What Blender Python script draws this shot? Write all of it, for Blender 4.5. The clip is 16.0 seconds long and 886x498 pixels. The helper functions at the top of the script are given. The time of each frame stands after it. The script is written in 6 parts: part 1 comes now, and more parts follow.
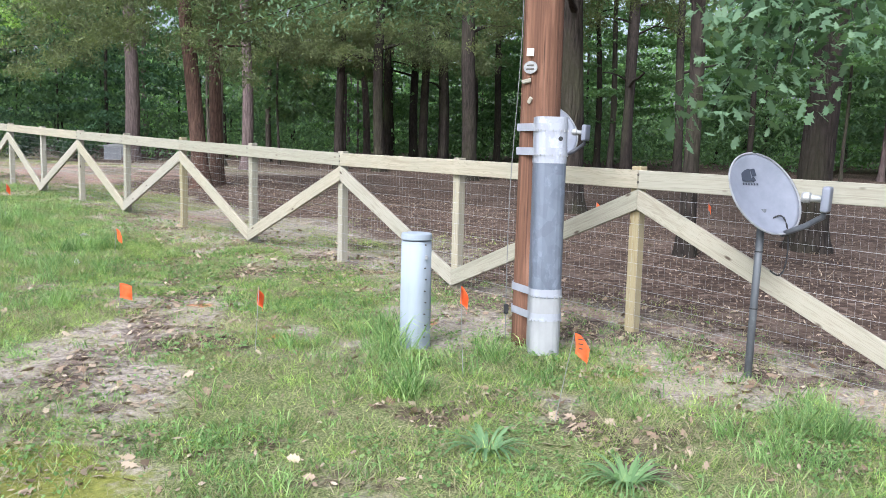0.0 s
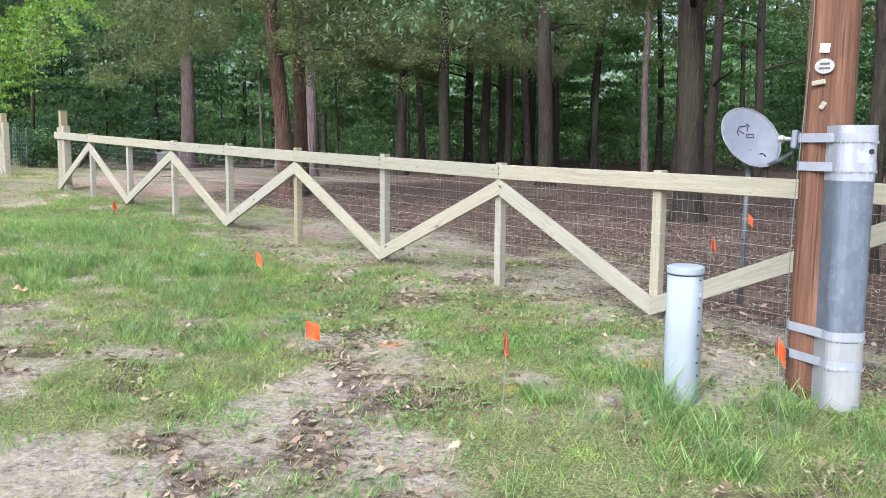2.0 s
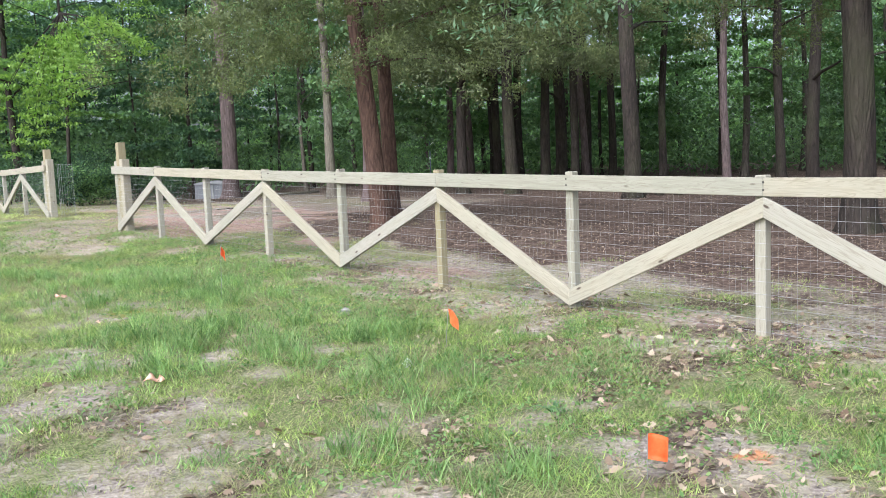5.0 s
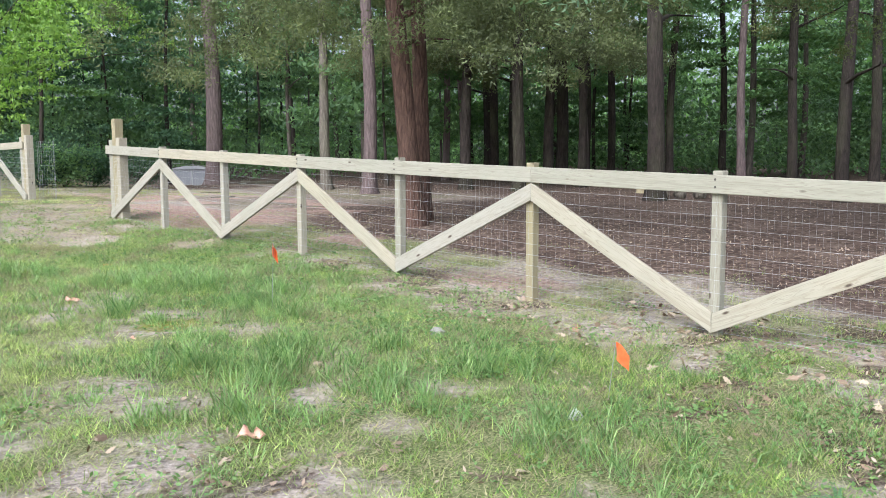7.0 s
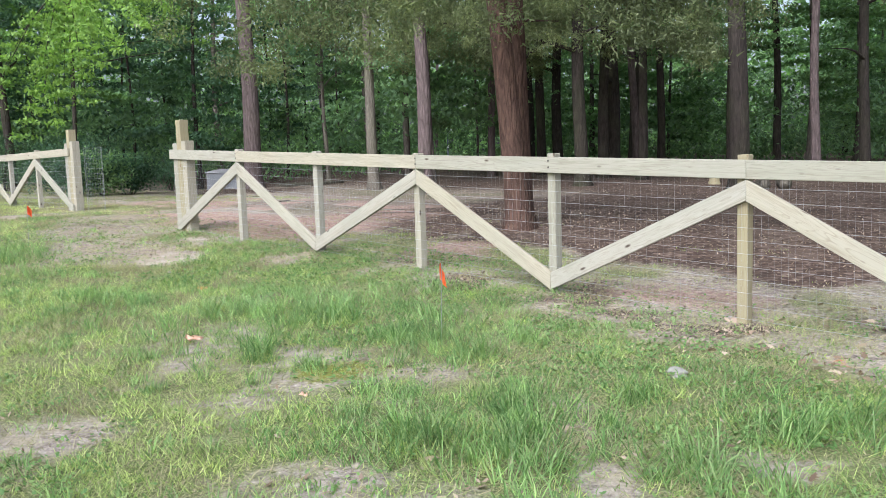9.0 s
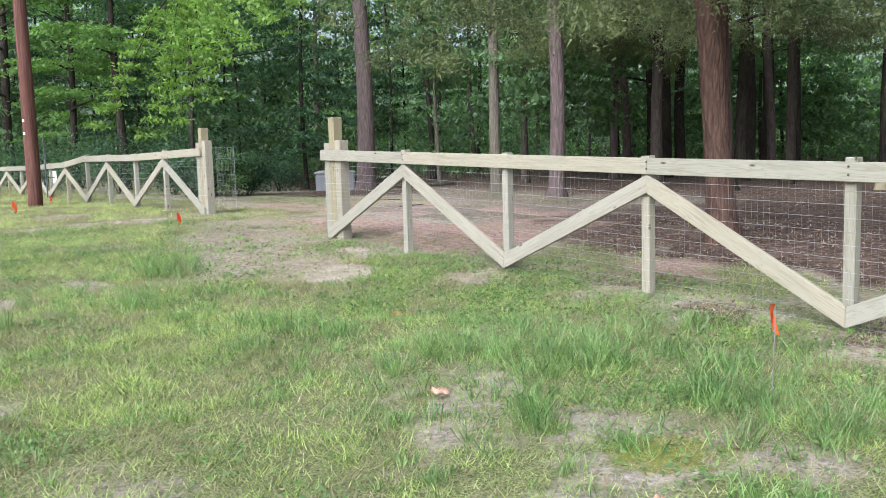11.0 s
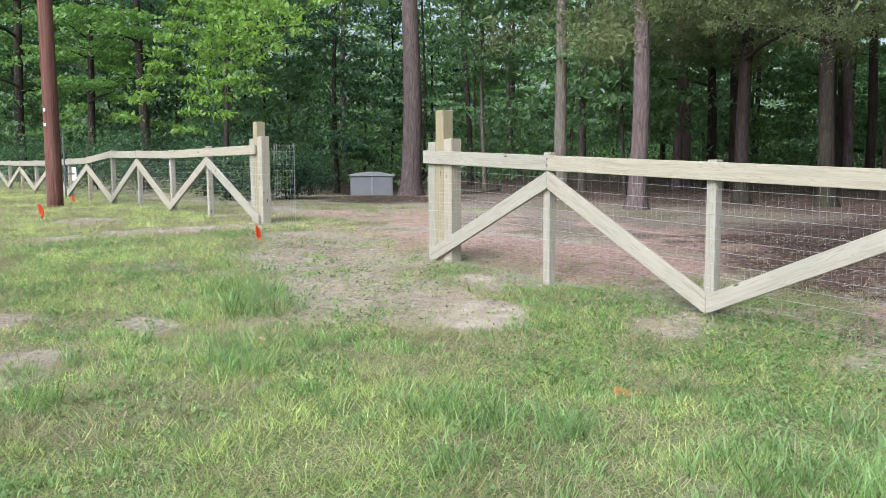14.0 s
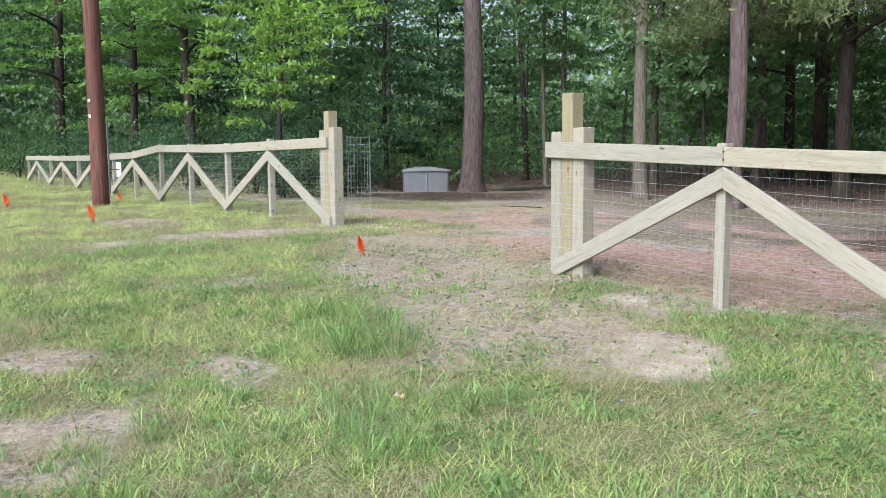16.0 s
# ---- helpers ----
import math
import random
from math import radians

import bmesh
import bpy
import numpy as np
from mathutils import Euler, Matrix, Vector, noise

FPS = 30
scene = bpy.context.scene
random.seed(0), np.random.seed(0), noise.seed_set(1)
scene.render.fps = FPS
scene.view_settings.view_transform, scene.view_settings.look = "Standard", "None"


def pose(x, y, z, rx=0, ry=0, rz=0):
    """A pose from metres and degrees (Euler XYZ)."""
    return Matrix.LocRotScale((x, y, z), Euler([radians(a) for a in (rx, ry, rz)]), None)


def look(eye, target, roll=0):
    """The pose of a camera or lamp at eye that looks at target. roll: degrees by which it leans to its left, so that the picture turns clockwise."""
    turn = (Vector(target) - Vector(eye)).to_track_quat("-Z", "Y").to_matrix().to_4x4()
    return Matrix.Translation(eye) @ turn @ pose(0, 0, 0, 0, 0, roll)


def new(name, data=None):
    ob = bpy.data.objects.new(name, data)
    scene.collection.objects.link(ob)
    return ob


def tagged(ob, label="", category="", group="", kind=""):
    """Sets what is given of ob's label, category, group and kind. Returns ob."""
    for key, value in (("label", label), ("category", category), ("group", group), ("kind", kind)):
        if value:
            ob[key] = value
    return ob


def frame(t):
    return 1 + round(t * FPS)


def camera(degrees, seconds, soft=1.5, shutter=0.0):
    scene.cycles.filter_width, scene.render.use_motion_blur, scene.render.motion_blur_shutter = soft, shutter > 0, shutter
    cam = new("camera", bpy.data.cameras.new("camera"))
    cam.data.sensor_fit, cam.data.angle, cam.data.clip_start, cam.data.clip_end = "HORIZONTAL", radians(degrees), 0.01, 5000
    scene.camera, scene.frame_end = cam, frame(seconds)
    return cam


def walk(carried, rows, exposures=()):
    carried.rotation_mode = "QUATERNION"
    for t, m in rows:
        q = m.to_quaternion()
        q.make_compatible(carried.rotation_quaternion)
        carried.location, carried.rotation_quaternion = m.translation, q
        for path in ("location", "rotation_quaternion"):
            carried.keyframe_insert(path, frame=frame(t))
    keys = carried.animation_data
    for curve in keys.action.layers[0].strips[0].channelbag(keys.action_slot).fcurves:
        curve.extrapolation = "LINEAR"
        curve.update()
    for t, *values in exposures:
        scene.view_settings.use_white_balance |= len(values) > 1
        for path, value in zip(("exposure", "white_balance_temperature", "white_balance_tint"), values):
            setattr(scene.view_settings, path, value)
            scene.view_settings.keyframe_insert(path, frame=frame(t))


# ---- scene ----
cam = camera(55.7, 16.0, 0.65)
METRES, EYE, TILT, LEAN, TURN = 15.0, 1.605, 0.0, 0.0, 0.0
ROWS = [
    (0.0, 0.0, 0.0, 0.0, 0.15, -6.82, -1.28),
    (0.5, -0.0248, 0.0137, 0.0012, -0.11, -7.01, -1.09),
    (1.0, -0.0483, 0.0322, 0.0019, -0.38, -6.89, -0.98),
    (1.5, -0.074, 0.0474, 0.0021, -0.24, -6.65, -0.88),
    (2.0, -0.1, 0.0629, 0.0051, 1.79, -6.77, -0.53),
    (2.5, -0.1224, 0.0852, 0.0059, 5.52, -5.53, -0.57),
    (3.0, -0.1449, 0.1045, 0.0051, 4.81, -5.62, 0.56),
    (5.5, -0.2473, 0.2236, 0.0083, 1.46, -5.7, 2.91),
    (6.0, -0.2694, 0.2473, 0.0081, 0.13, -5.96, 3.0),
    (6.5, -0.29, 0.2716, 0.0067, -0.94, -6.09, 1.28),
    (7.0, -0.3132, 0.2958, 0.0076, -0.17, -6.09, 0.25),
    (7.5, -0.3375, 0.3173, 0.0089, -0.75, -6.2, 0.3),
    (8.0, -0.3609, 0.3441, 0.0095, -0.53, -6.19, 0.78),
    (8.5, -0.3851, 0.3673, 0.0094, 1.34, -6.12, 1.48),
    (9.0, -0.4079, 0.3903, 0.0103, 0.29, -6.39, 1.92),
    (9.5, -0.4342, 0.416, 0.0114, 1.72, -6.33, 1.79),
    (12.0, -0.5398, 0.5233, 0.0157, 6.82, -6.26, 1.22),
    (12.5, -0.5589, 0.5478, 0.0153, 7.03, -6.36, 0.72),
    (13.0, -0.5758, 0.5727, 0.0166, 5.51, -6.56, 0.07),
    (13.5, -0.5925, 0.5976, 0.0178, 5.25, -5.88, -0.14),
    (14.0, -0.6121, 0.6219, 0.0167, 5.87, -5.95, 0.34),
    (14.5, -0.6304, 0.6452, 0.0173, 6.09, -6.08, 0.31),
    (15.0, -0.6475, 0.6712, 0.0192, 8.27, -6.14, 0.49),
    (15.5, -0.6657, 0.6948, 0.0179, 8.4, -6.26, 0.88),
    (16.0, -0.6816, 0.7203, 0.0166, 8.01, -6.3, 0.43),
]
walk(cam, [(t, pose(0, 0, EYE, TILT, LEAN, TURN) @ pose(METRES * x, METRES * y, METRES * z, 90 + pitch, roll, yaw)) for t, x, y, z, yaw, pitch, roll in ROWS], exposures=((0.0, 1.0, 5720, 9), (3.0, 1.0, 5720, 9), (9.0, 0.9, 5720, 9), (13.0, 0.82, 5720, 9), (16.0, 0.82, 5720, 9)))

# ---- daylight: an overcast afternoon, open sky behind the walk, woods ahead ----
SUN_UP, SUN_TURN = 40.0, 205.0
world = bpy.data.worlds.new("overcast_sky")
scene.world = world
world.use_nodes = True
wn, wl = world.node_tree.nodes, world.node_tree.links
wn.clear()
sky = wn.new("ShaderNodeTexSky")
sky.sky_type = "NISHITA"
sky.sun_disc = False
sky.sun_elevation = radians(SUN_UP)
sky.sun_rotation = radians(SUN_TURN)
sky.dust_density = 6.0
sky.ozone_density = 0.6
pale = wn.new("ShaderNodeHueSaturation")
pale.inputs["Saturation"].default_value = 0.55
back = wn.new("ShaderNodeBackground")
back.inputs["Strength"].default_value = 0.15
wout = wn.new("ShaderNodeOutputWorld")
wl.new(sky.outputs[0], pale.inputs["Color"])
wl.new(pale.outputs[0], back.inputs["Color"])
wl.new(back.outputs[0], wout.inputs[0])
sun = new("sun", bpy.data.lights.new("sun", "SUN"))
sun.data.energy = 1.9
sun.data.angle = radians(40)
sun.data.color = (1.0, 0.985, 0.96)
az = radians(SUN_TURN)
sun.matrix_world = look((20 * math.sin(az), 20 * math.cos(az), 20 * math.tan(radians(SUN_UP))), (0, 0, 0))

# ---- small helpers ----
rng = np.random.default_rng(7)


def lattice(ix, iy, seed):
    h = (ix.astype(np.int64) * 374761393 + iy.astype(np.int64) * 668265263 + seed * 974634777) & 0x7FFFFFFF
    h = ((h ^ (h >> 13)) * 1274126177) & 0x7FFFFFFF
    return ((h ^ (h >> 16)) & 0xFFFF) / 65535.0


def vnoise(x, y, seed=0):
    x, y = np.asarray(x, float), np.asarray(y, float)
    ix, iy = np.floor(x), np.floor(y)
    fx, fy = x - ix, y - iy
    fx, fy = fx * fx * (3 - 2 * fx), fy * fy * (3 - 2 * fy)
    a, b = lattice(ix, iy, seed), lattice(ix + 1, iy, seed)
    c, d = lattice(ix, iy + 1, seed), lattice(ix + 1, iy + 1, seed)
    return (a * (1 - fx) + b * fx) * (1 - fy) + (c * (1 - fx) + d * fx) * fy


def fbm(x, y, scale, seed=0, octaves=3):
    out, amp, tot = 0, 1.0, 0.0
    for o in range(octaves):
        out = out + amp * vnoise(np.asarray(x) / scale * 2 ** o, np.asarray(y) / scale * 2 ** o, seed + 17 * o)
        tot += amp
        amp *= 0.5
    return out / tot


def smooth(a, b, v):
    k = np.clip((np.asarray(v, float) - a) / (b - a), 0, 1)
    return k * k * (3 - 2 * k)


SWELLS = [(-1.5, 7.0, -0.017), (-4.5, 10.5, -0.063), (-9.5, 14.0, -0.090), (-13.0, 22.0, 0.107), (-5.0, 18.0, 0.112), (5.0, 12.0, 0.086), (-8.0, 30.0, -0.090), (-9.5, 18.0, 0.017), (-15.0, 40.5, -0.5)]


def ground_height(x, y):
    """The lie of the land: a gentle rise away from the walk that levels off in the woods."""
    x, y = np.asarray(x, float), np.asarray(y, float)
    z = 1.2 * np.tanh((0.030 * y - 0.022 * x) / 1.2)
    for cx, cy, k in SWELLS:
        z = z + k * np.exp(-((x - cx) ** 2 + (y - cy) ** 2) / (2 * 3.5 ** 2))
    return z + 0.05 * (fbm(x, y, 2.2, 5) - 0.5) + 0.02 * (fbm(x, y, 0.5, 9, 2) - 0.5)


def gz(x, y):
    return float(ground_height(x, y))


def part(name, bm, material, parent=None, label="", m=None, smooth_faces=False):
    """Links a bmesh as one mesh object under a thing or a part."""
    me = bpy.data.meshes.new(name)
    bm.to_mesh(me)
    bm.free()
    return part_mesh(name, me, material, parent, label, m, smooth_faces)


def part_mesh(name, me, material, parent=None, label="", m=None, smooth_faces=False):
    if not me.materials:
        me.materials.append(material)
    if smooth_faces:
        me.polygons.foreach_set("use_smooth", np.ones(len(me.polygons), dtype=bool))
    ob = new(name, me)
    if parent is not None:
        ob.parent = parent
    if m is not None:
        ob.matrix_basis = m
    if label:
        tagged(ob, label)
    return ob


def box(sx, sy, sz, bevel=0.0, centre=(0, 0, 0), segs=1):
    bm = bmesh.new()
    bmesh.ops.create_cube(bm, size=1)
    bmesh.ops.scale(bm, vec=(sx, sy, sz), verts=bm.verts)
    if bevel:
        bmesh.ops.bevel(bm, geom=bm.edges[:], offset=bevel, segments=segs, affect="EDGES", profile=0.7)
    bmesh.ops.translate(bm, vec=centre, verts=bm.verts)
    return bm


def tube(points, radii, sides=8, closed_ends=True):
    """A round tube through points with a radius at each."""
    bm = bmesh.new()
    rings = []
    n = len(points)
    for i, (p, r) in enumerate(zip(points, radii)):
        p = Vector(p)
        d = (Vector(points[min(i + 1, n - 1)]) - Vector(points[max(i - 1, 0)])).normalized()
        a = d.orthogonal().normalized() if abs(d.z) < 0.95 else (Vector((1, 0, 0)) - d * d.x).normalized()
        b = d.cross(a)
        rings.append([bm.verts.new(p + r * (math.cos(k * math.tau / sides) * a + math.sin(k * math.tau / sides) * b)) for k in range(sides)])
    for r0, r1 in zip(rings, rings[1:]):
        for k in range(sides):
            bm.faces.new((r0[k], r0[(k + 1) % sides], r1[(k + 1) % sides], r1[k]))
    if closed_ends:
        bm.faces.new(rings[0][::-1])
        bm.faces.new(rings[-1])
    bmesh.ops.recalc_face_normals(bm, faces=bm.faces)
    return bm


def merge(*parts):
    """Joins several bmeshes into the first."""
    first = parts[0]
    for other in parts[1:]:
        me = bpy.data.meshes.new("tmp")
        other.to_mesh(me)
        other.free()
        first.from_mesh(me)
        bpy.data.meshes.remove(me)
    return first


def raw_mesh(name, verts, faces_per, attrs=None):
    """A mesh from numpy arrays: verts (n, 3) and faces (m, k), k = 3 or 4."""
    me = bpy.data.meshes.new(name)
    verts = np.ascontiguousarray(verts, dtype=np.float32)
    faces = np.ascontiguousarray(faces_per, dtype=np.int32)
    m, k = faces.shape
    me.vertices.add(len(verts))
    me.vertices.foreach_set("co", verts.ravel())
    me.loops.add(m * k)
    me.loops.foreach_set("vertex_index", faces.ravel())
    me.polygons.add(m)
    me.polygons.foreach_set("loop_start", np.arange(0, m * k, k, dtype=np.int32))
    me.update(calc_edges=True)
    for key, vals in (attrs or {}).items():
        at = me.attributes.new(key, "FLOAT", "POINT")
        at.data.foreach_set("value", np.ascontiguousarray(vals, dtype=np.float32))
    return me


def empty(name, x, y, z=None, rz=0.0, m=None):
    ob = new(name)
    ob.empty_display_size = 0.2
    ob.matrix_basis = m if m is not None else pose(x, y, gz(x, y) if z is None else z, 0, 0, rz)
    return ob


# ---- materials ----
class Nodes:
    """A short hand for a principled node material."""

    def __init__(self, name, rough=0.8, metal=0.0, spec=0.3):
        self.mat = bpy.data.materials.new(name)
        self.mat.use_nodes = True
        self.t = self.mat.node_tree
        self.bsdf = self.t.nodes["Principled BSDF"]
        self.bsdf.inputs["Roughness"].default_value = rough
        self.bsdf.inputs["Metallic"].default_value = metal
        self.bsdf.inputs["Specular IOR Level"].default_value = spec
        self.coord = self.t.nodes.new("ShaderNodeTexCoord")
        self.info = self.t.nodes.new("ShaderNodeObjectInfo")

    def link(self, a, b):
        self.t.links.new(a, b)

    def vec(self, scale=(1, 1, 1), space="Object", shift=0.0):
        mp = self.t.nodes.new("ShaderNodeMapping")
        mp.inputs["Scale"].default_value = scale
        self.link(self.coord.outputs[space], mp.inputs["Vector"])
        if shift:
            sc = self.t.nodes.new("ShaderNodeMath")
            sc.operation = "MULTIPLY"
            sc.inputs[1].default_value = shift
            self.link(self.info.outputs["Random"], sc.inputs[0])
            self.link(sc.outputs[0], mp.inputs["Location"])
        return mp.outputs[0]

    def noise(self, vec, scale=5.0, detail=4.0, rough=0.6, distort=0.0):
        n = self.t.nodes.new("ShaderNodeTexNoise")
        n.inputs["Scale"].default_value = scale
        n.inputs["Detail"].default_value = detail
        n.inputs["Roughness"].default_value = rough
        n.inputs["Distortion"].default_value = distort
        self.link(vec, n.inputs["Vector"])
        return n.outputs[0]

    def voronoi(self, vec, scale=5.0, out="Distance", feature="F1"):
        n = self.t.nodes.new("ShaderNodeTexVoronoi")
        n.feature = feature
        n.inputs["Scale"].default_value = scale
        self.link(vec, n.inputs["Vector"])
        return n.outputs[out]

    def ramp(self, fac, stops):
        r = self.t.nodes.new("ShaderNodeValToRGB")
        while len(r.color_ramp.elements) < len(stops):
            r.color_ramp.elements.new(0.5)
        for e, (p, c) in zip(r.color_ramp.elements, stops):
            e.position = p
            e.color = (*c, 1) if len(c) == 3 else c
        self.link(fac, r.inputs[0])
        return r.outputs[0]

    def mix(self, fac, a, b, mode="MIX"):
        m = self.t.nodes.new("ShaderNodeMix")
        m.data_type = "RGBA"
        m.blend_type = mode
        for sock, v in ((0, fac), (6, a), (7, b)):
            if isinstance(v, (int, float)):
                m.inputs[sock].default_value = v
            elif isinstance(v, tuple):
                m.inputs[sock].default_value = (*v, 1)
            else:
                self.link(v, m.inputs[sock])
        return m.outputs[2]

    def math(self, op, a, b=0.0):
        m = self.t.nodes.new("ShaderNodeMath")
        m.operation = op
        for sock, v in ((0, a), (1, b)):
            if isinstance(v, (int, float)):
                m.inputs[sock].default_value = v
            else:
                self.link(v, m.inputs[sock])
        return m.outputs[0]

    def attr(self, name):
        a = self.t.nodes.new("ShaderNodeAttribute")
        a.attribute_name = name
        return a.outputs["Fac"]

    def island(self):
        return self.t.nodes.new("ShaderNodeNewGeometry").outputs["Random Per Island"]

    def bump(self, height, strength=0.3, distance=0.01):
        b = self.t.nodes.new("ShaderNodeBump")
        b.inputs["Strength"].default_value = strength
        b.inputs["Distance"].default_value = distance
        self.link(height, b.inputs["Height"])
        self.link(b.outputs[0], self.bsdf.inputs["Normal"])

    def colour(self, c):
        if isinstance(c, tuple):
            self.bsdf.inputs["Base Color"].default_value = (*c, 1)
        else:
            self.link(c, self.bsdf.inputs["Base Color"])
        return self.mat

    def rough(self, v):
        self.link(v, self.bsdf.inputs["Roughness"])


def wood_material(name, pale, mid, dark, knots=True, grain=1.0):
    n = Nodes(name, rough=0.75, spec=0.25)
    v = n.vec((0.9, 14 * grain, 14 * grain), shift=40)
    g = n.noise(v, 1.6, 5, 0.6, 1.2)
    base = n.ramp(g, [(0.25, mid), (0.5, pale), (0.62, pale), (0.72, mid), (0.8, pale)])
    fine = n.noise(n.vec((3, 90, 90), shift=20), 2.0, 3)
    rings = n.noise(n.vec((0.55, 11 * grain, 11 * grain), shift=17), 1.1, 2, 0.5, 2.5)
    saw = n.math("FRACT", n.math("MULTIPLY", rings, 9.0))
    base = n.mix(n.ramp(saw, [(0.0, (0, 0, 0)), (0.6, (0.06, 0.06, 0.06)), (0.88, (0.8, 0.8, 0.8)), (1.0, (0, 0, 0))]), base, mid)
    base = n.mix(n.math("MULTIPLY", fine, 0.35), base, mid)
    tone = n.ramp(n.info.outputs["Random"], [(0, (0.86, 0.87, 0.82)), (0.5, (1, 1, 1)), (1, (1.04, 1.0, 0.9))])
    base = n.mix(1.0, base, tone, "MULTIPLY")
    blot = n.noise(n.vec((1, 1, 1), shift=9), 2.4, 3)
    base = n.mix(n.ramp(blot, [(0.45, (0, 0, 0)), (0.75, (0.35, 0.35, 0.35))]), base, (0.23, 0.235, 0.19))
    if knots:
        k = n.voronoi(n.vec((3.0, 8, 8), shift=31), 1.0)
        base = n.mix(n.ramp(k, [(0.05, (0.95, 0.95, 0.95)), (0.12, (0.0, 0.0, 0.0))]), base, dark)
    n.bump(n.math("ADD", g, n.math("MULTIPLY", fine, 0.5)), 0.25, 0.004)
    return n.colour(base)


PINE = wood_material("treated_pine", (0.323, 0.307, 0.265), (0.214, 0.193, 0.153), (0.059, 0.040, 0.029))
PINE_YELLOW = wood_material("yellow_pine", (0.299, 0.264, 0.176), (0.229, 0.185, 0.114), (0.123, 0.070, 0.035))


def bark_material(name, light, dark, scale=1.0, moss=0.15):
    n = Nodes(name, rough=0.95, spec=0.1)
    v = n.vec((9 * scale, 9 * scale, 1.7 * scale), shift=30)
    a = n.noise(v, 2.0, 6, 0.7, 0.6)
    plates = n.voronoi(n.vec((11 * scale, 11 * scale, 2.2 * scale), shift=30), 1.2, "Distance", "DISTANCE_TO_EDGE")
    c = n.ramp(a, [(0.3, dark), (0.7, light)])
    c = n.mix(n.ramp(plates, [(0.0, (0.3, 0.3, 0.3)), (0.16, (0, 0, 0))]), c, tuple(0.45 * x for x in dark))
    big = n.noise(n.vec((1, 1, 0.5), shift=12), 1.3, 3)
    c = n.mix(n.ramp(big, [(0.5, (0, 0, 0)), (0.8, (moss, moss, moss))]), c, (0.10, 0.11, 0.055))
    n.bump(n.math("ADD", a, n.math("MULTIPLY", n.ramp(plates, [(0, (0, 0, 0)), (0.2, (1, 1, 1))]), 0.6)), 0.8, 0.025)
    return n.colour(c)


BARK_PINE = bark_material("pine_bark", (0.165, 0.127, 0.125), (0.072, 0.054, 0.053), 0.8, 0.1)
BARK_CEDAR = bark_material("cedar_bark", (0.145, 0.09, 0.07), (0.048, 0.03, 0.025), 1.2, 0.05)
BARK_OAK = bark_material("oak_bark", (0.058, 0.047, 0.041), (0.02, 0.017, 0.0155), 1.0, 0.3)
BARK_GREY = bark_material("grey_bark", (0.100, 0.086, 0.074), (0.038, 0.032, 0.028), 1.0, 0.3)
BARK_PALE = bark_material("pale_bark", (0.18, 0.16, 0.135), (0.085, 0.073, 0.06), 1.1, 0.4)


def leaf_material(name, a, b, c, through_share=0.35, clump=None):
    """Leaves: two-sided, some light passes through them; hue varies from leaf to leaf."""
    n = Nodes(name, rough=0.6, spec=0.25)
    col = n.ramp(n.island(), [(0.0, a), (0.5, b), (1.0, c)])
    tone = n.ramp(n.info.outputs["Random"], [(0.0, (0.82, 0.86, 0.85)), (1.0, (1.12, 1.08, 0.95))])
    col = n.mix(1.0, col, tone, "MULTIPLY")
    patch = n.noise(n.vec((1, 1, 1), shift=5), 0.45, 2)
    col = n.mix(n.ramp(patch, [(0.4, (0, 0, 0)), (0.7, (0.55, 0.55, 0.55))]), col, tuple(1.25 * (p + q) / 2 for p, q in zip(b, c)))
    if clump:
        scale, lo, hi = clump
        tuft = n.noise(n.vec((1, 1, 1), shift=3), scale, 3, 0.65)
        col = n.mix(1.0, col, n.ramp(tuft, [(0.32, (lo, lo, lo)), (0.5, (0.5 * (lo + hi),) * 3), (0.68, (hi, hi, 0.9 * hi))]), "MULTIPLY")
    n.colour(col)
    tr = n.t.nodes.new("ShaderNodeBsdfTranslucent")
    bright = n.mix(1.0, col, (1.25, 1.35, 0.7), "MULTIPLY")
    n.link(bright, tr.inputs["Color"])
    mx = n.t.nodes.new("ShaderNodeMixShader")
    mx.inputs[0].default_value = through_share
    n.link(n.bsdf.outputs[0], mx.inputs[1])
    n.link(tr.outputs[0], mx.inputs[2])
    n.link(mx.outputs[0], n.t.nodes["Material Output"].inputs[0])
    return n.mat


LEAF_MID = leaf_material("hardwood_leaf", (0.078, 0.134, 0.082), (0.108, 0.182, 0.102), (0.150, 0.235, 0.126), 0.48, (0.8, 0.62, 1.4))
# bluish-green leaf, darkened: the left wood's shade is put into the colour
LEAF_SHADED = leaf_material("shaded_leaf", (0.038, 0.081, 0.053), (0.057, 0.109, 0.069), (0.084, 0.147, 0.092), 0.40, (0.8, 0.55, 1.5))
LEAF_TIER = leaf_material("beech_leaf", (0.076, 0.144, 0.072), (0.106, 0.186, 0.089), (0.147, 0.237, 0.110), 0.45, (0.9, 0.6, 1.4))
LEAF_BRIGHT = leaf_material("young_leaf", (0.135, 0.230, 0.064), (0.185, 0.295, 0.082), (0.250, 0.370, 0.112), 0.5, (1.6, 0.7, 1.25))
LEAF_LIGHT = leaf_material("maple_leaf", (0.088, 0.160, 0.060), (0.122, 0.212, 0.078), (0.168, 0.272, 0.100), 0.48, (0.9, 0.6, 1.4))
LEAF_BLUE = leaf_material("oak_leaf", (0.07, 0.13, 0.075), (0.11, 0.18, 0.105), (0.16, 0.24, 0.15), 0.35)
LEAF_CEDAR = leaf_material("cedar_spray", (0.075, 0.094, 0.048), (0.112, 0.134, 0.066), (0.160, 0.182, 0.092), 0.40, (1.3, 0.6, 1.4))
